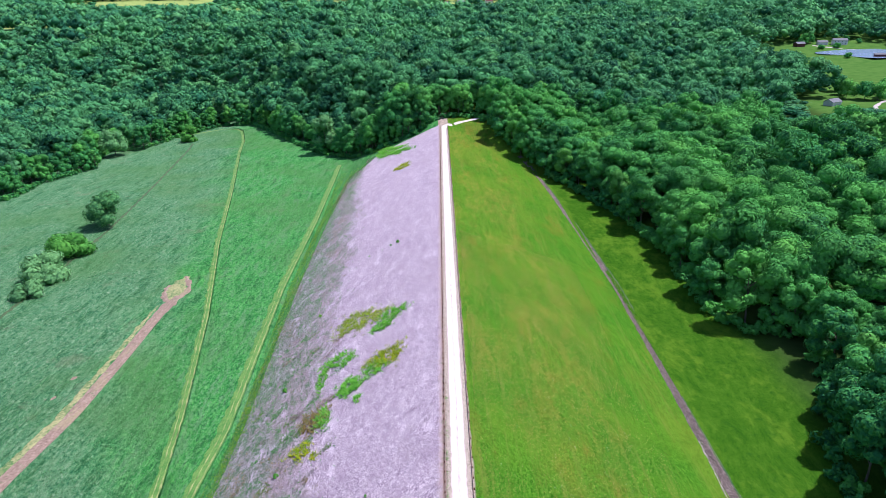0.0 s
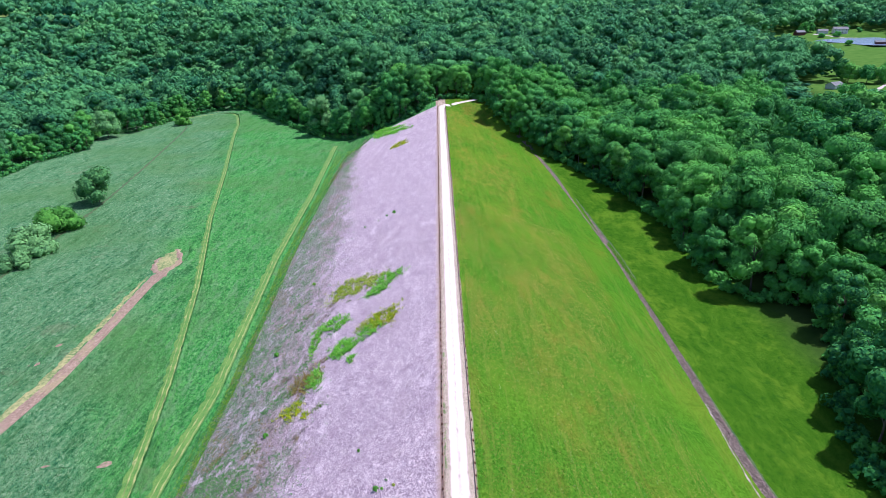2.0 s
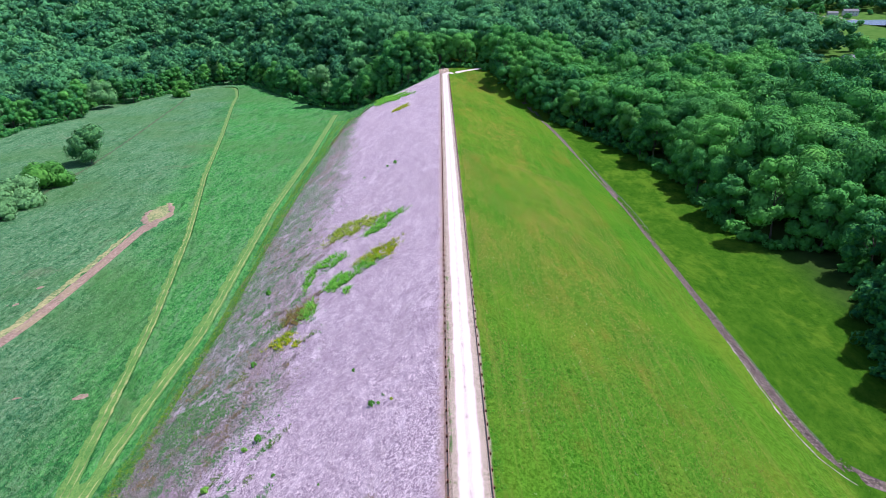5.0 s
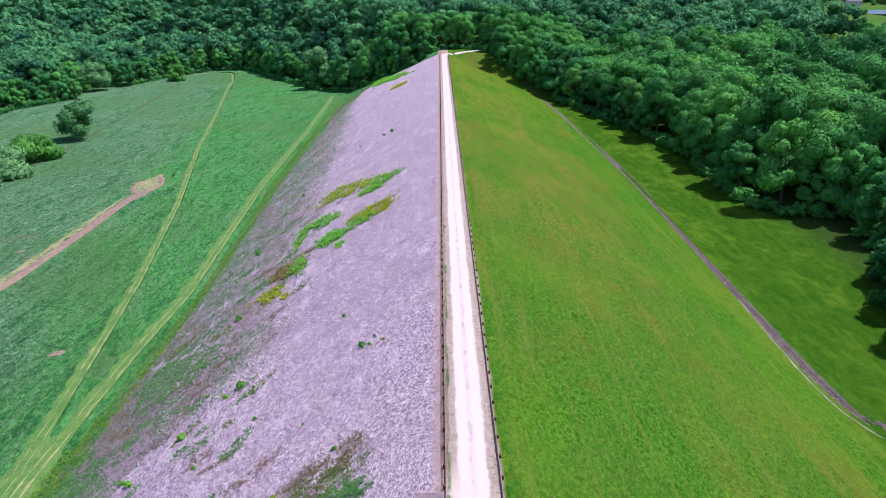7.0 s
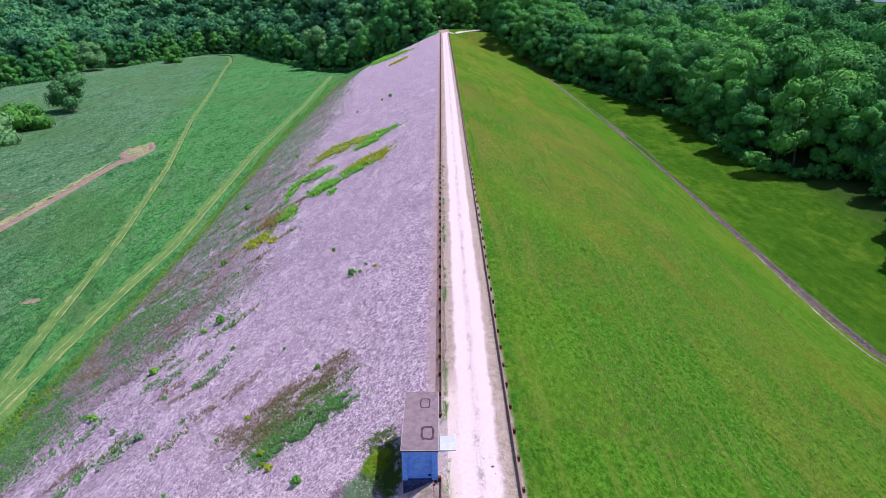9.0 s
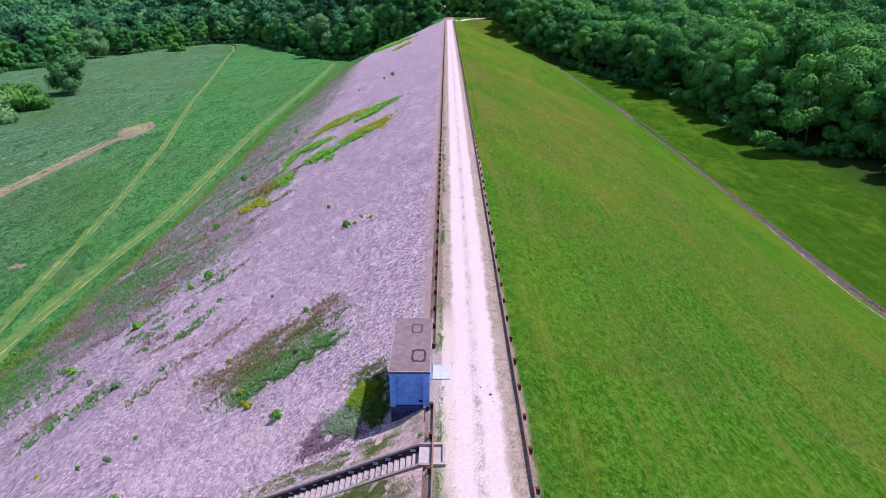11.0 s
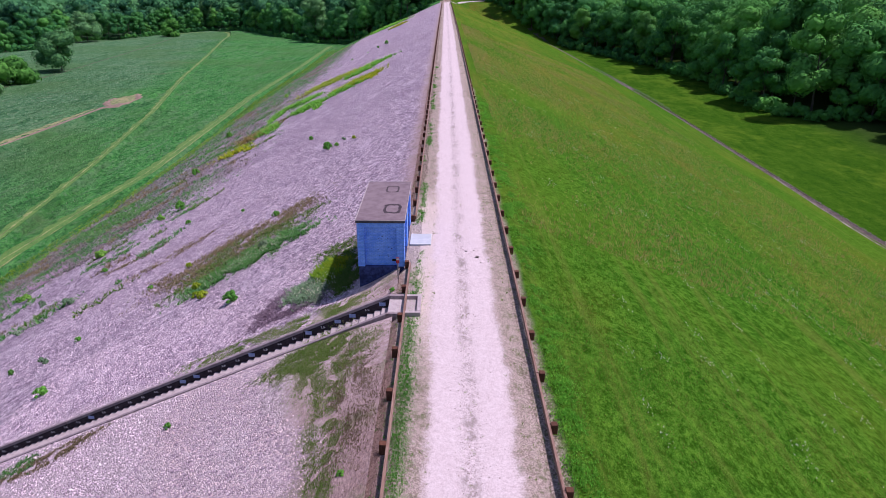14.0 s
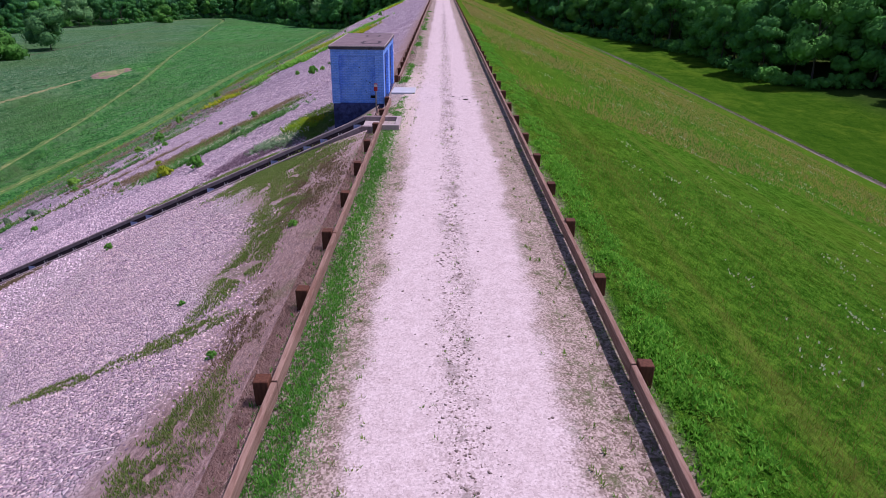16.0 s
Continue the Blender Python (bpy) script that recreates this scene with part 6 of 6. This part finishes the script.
for k, (a, b, r, tall) in enumerate(((352, 585, 7, 15), (345, 566, 6.5, 14), (341, 549, 8, 16), (349, 537, 7.5, 15), (357, 532, 7, 15), (369, 540, 7.5, 16), (382, 548, 8, 17))):
    lone("tree", 80 + k, a, b, r, tall, 900, 1.0, LEAF_TREE, "dark-green broadleaf tree in a belt by the pond field", 0.7)


for k, (a, b, r, tall) in enumerate(((490, 905, 7, 15), (503, 912, 6, 13), (548, 908, 5, 9), (560, 898, 4, 6), (516, 872, 4.5, 6), (493, 868, 4, 5), (474, 775, 4, 5), (588, 872, 8, 13), (606, 866, 8, 14))):
    lone("tree" if tall > 8 else "bush", 90 + k, a, b, r, tall, 500, 1.1, LEAF_TREE, "leafy green tree beside the pond house" if tall > 8 else "rounded green bush near the pond", 0.9, 16, "tree" if tall > 8 else "bush")


# ---- far pond, houses and outbuildings ----
def water_material():
    g = Graph("pond_water", 0.22, spec=0.5)
    n = g.noise(0.5, 3.0)
    g.bump(n, 0.08, 0.2)
    # pale blue base colour carries the sky's reflection
    return g.colour(g.mix(n, (0.14, 0.20, 0.30), (0.22, 0.29, 0.40)))


def build_pond():
    k = np.linspace(0, math.tau, 48, endpoint=False)
    r = 1 + 0.10 * np.sin(3 * k + 1) + 0.06 * np.sin(5 * k)
    v = np.stack([548 + 84 * r * np.cos(k), 806 + 56 * r * np.sin(k), np.full(48, 6.5)], 1)
    v = np.concatenate([v, [[548, 806, 6.5]]])
    f = np.stack([np.arange(48), (np.arange(48) + 1) % 48, np.full(48, 48)], 1)
    tagged(new("pond", mesh_of("pond", v, f, water_material())), "blue-grey farm pond ringed with grass", "pond", kind="structure")


build_pond()


def build_house(x, y, turn, w, d, h, wall_mat, roof_mat, label, category="house", windows=True):
    """A gabled house: walls, roof with eaves, windows with panes, door, chimney."""
    house = empty("house" if category == "house" else "outbuilding", x, y, float(height(x, y)), turn)
    bm = bmesh.new()
    box(bm, (-w / 2, -d / 2, -0.8), (w / 2, d / 2, h), 0.03)
    top = [bm.verts.new((sx * w / 2, 0, h + d * 0.26)) for sx in (-1, 1)]
    for i, sx in enumerate((-1, 1)):
        a, b = bm.verts.new((sx * w / 2, -d / 2, h)), bm.verts.new((sx * w / 2, d / 2, h))
        bm.faces.new((a, b, top[i]))
    part("wall", bm, wall_mat, house)
    bm = bmesh.new()
    for s in (-1, 1):
        e = 0.5
        lo, hi = (s * (d / 2 + e), h - 0.14), (0.0, h + d * 0.26 + 0.12)
        q = [bm.verts.new((sx * (w / 2 + e), p[0], p[1] + o)) for o in (0.0, 0.22) for sx, p in ((-1, lo), (1, lo), (1, hi), (-1, hi))]
        for f in ((0, 1, 2, 3), (4, 5, 6, 7), (0, 1, 5, 4), (1, 2, 6, 5), (2, 3, 7, 6), (3, 0, 4, 7)):
            bm.faces.new([q[i] for i in f])
    bmesh.ops.recalc_face_normals(bm, faces=bm.faces)
    roof = part("roof", bm, roof_mat, house)
    if windows:
        bm = bmesh.new()
        part("chimney", box(bm, (w * 0.2, -0.4, h + d * 0.1), (w * 0.2 + 0.8, 0.4, h + d * 0.26 + 1.0), 0.02), DARK_RED, roof)
        for row in range(2 if h > 4 else 1):
            for k in range(4):
                cx, z = -w / 2 + w * (k + 0.5) / 4, 1.0 + row * 2.7
                bm = bmesh.new()
                win = part("window", box(bm, (cx - 0.62, -d / 2 - 0.06, z), (cx + 0.62, -d / 2 - 0.005, z + 1.4), 0.01), WHITE, house)
                bm = bmesh.new()
                part("pane", box(bm, (cx - 0.5, -d / 2 - 0.075, z + 0.1), (cx + 0.5, -d / 2 - 0.062, z + 1.3)), BLACK, win, "dark glass")
        bm = bmesh.new()
        part("door", box(bm, (-0.5, -d / 2 - 0.10, 0.0), (0.5, -d / 2 - 0.02, 2.1), 0.01), DARK_RED, house)
    return tagged(house, label, category)


build_house(531, 893, -14, 17, 9, 5.6, WHITE, SHINGLE, "white two-storey house with grey roof beside a pond")
build_house(512, 900, -14, 12, 8, 3.0, WHITE, SHINGLE, "low white wing with grey roof beside the house", "outbuilding", False)
build_house(478, 893, 10, 12, 8, 3.6, DARK_RED, SHINGLE, "dark red barn among trees near the pond", "outbuilding", False)
build_house(508, 768, -20, 14, 5, 2.6, DARK_RED, SHINGLE, "dark long shed on the pond's bank", "outbuilding", False)
build_house(316, 525, 25, 11, 8, 2.8, WHITE, SHINGLE, "small house with blue-grey roof in a wood clearing", "house", False)
for a, b, c, roof in ((-30, 1960, 10, SHINGLE), (15, 1935, -15, DARK_RED), (62, 1945, 20, SHINGLE), (100, 1960, -8, SHINGLE), (140, 1930, 12, DARK_RED), (-70, 1990, -20, SHINGLE)):
    build_house(a, b, c, 20, 12, 6.0, WHITE, roof, "pale far-off village house with pitched roof")
drive = draped("driveway", [(330, 490), (338, 505), (352, 520), (380, 540)], 1.8, CONCRETE, 0.25, 2.0, 0.3)
tagged(drive, "pale driveway in a wood clearing", "driveway", kind="structure")
drive = draped("driveway", [(498, 895), (503, 880), (516, 868), (540, 858)], 2.4, CONCRETE, 0.3, 2.0, 0.3)
tagged(drive, "pale driveway curving down from a house", "driveway", kind="structure")
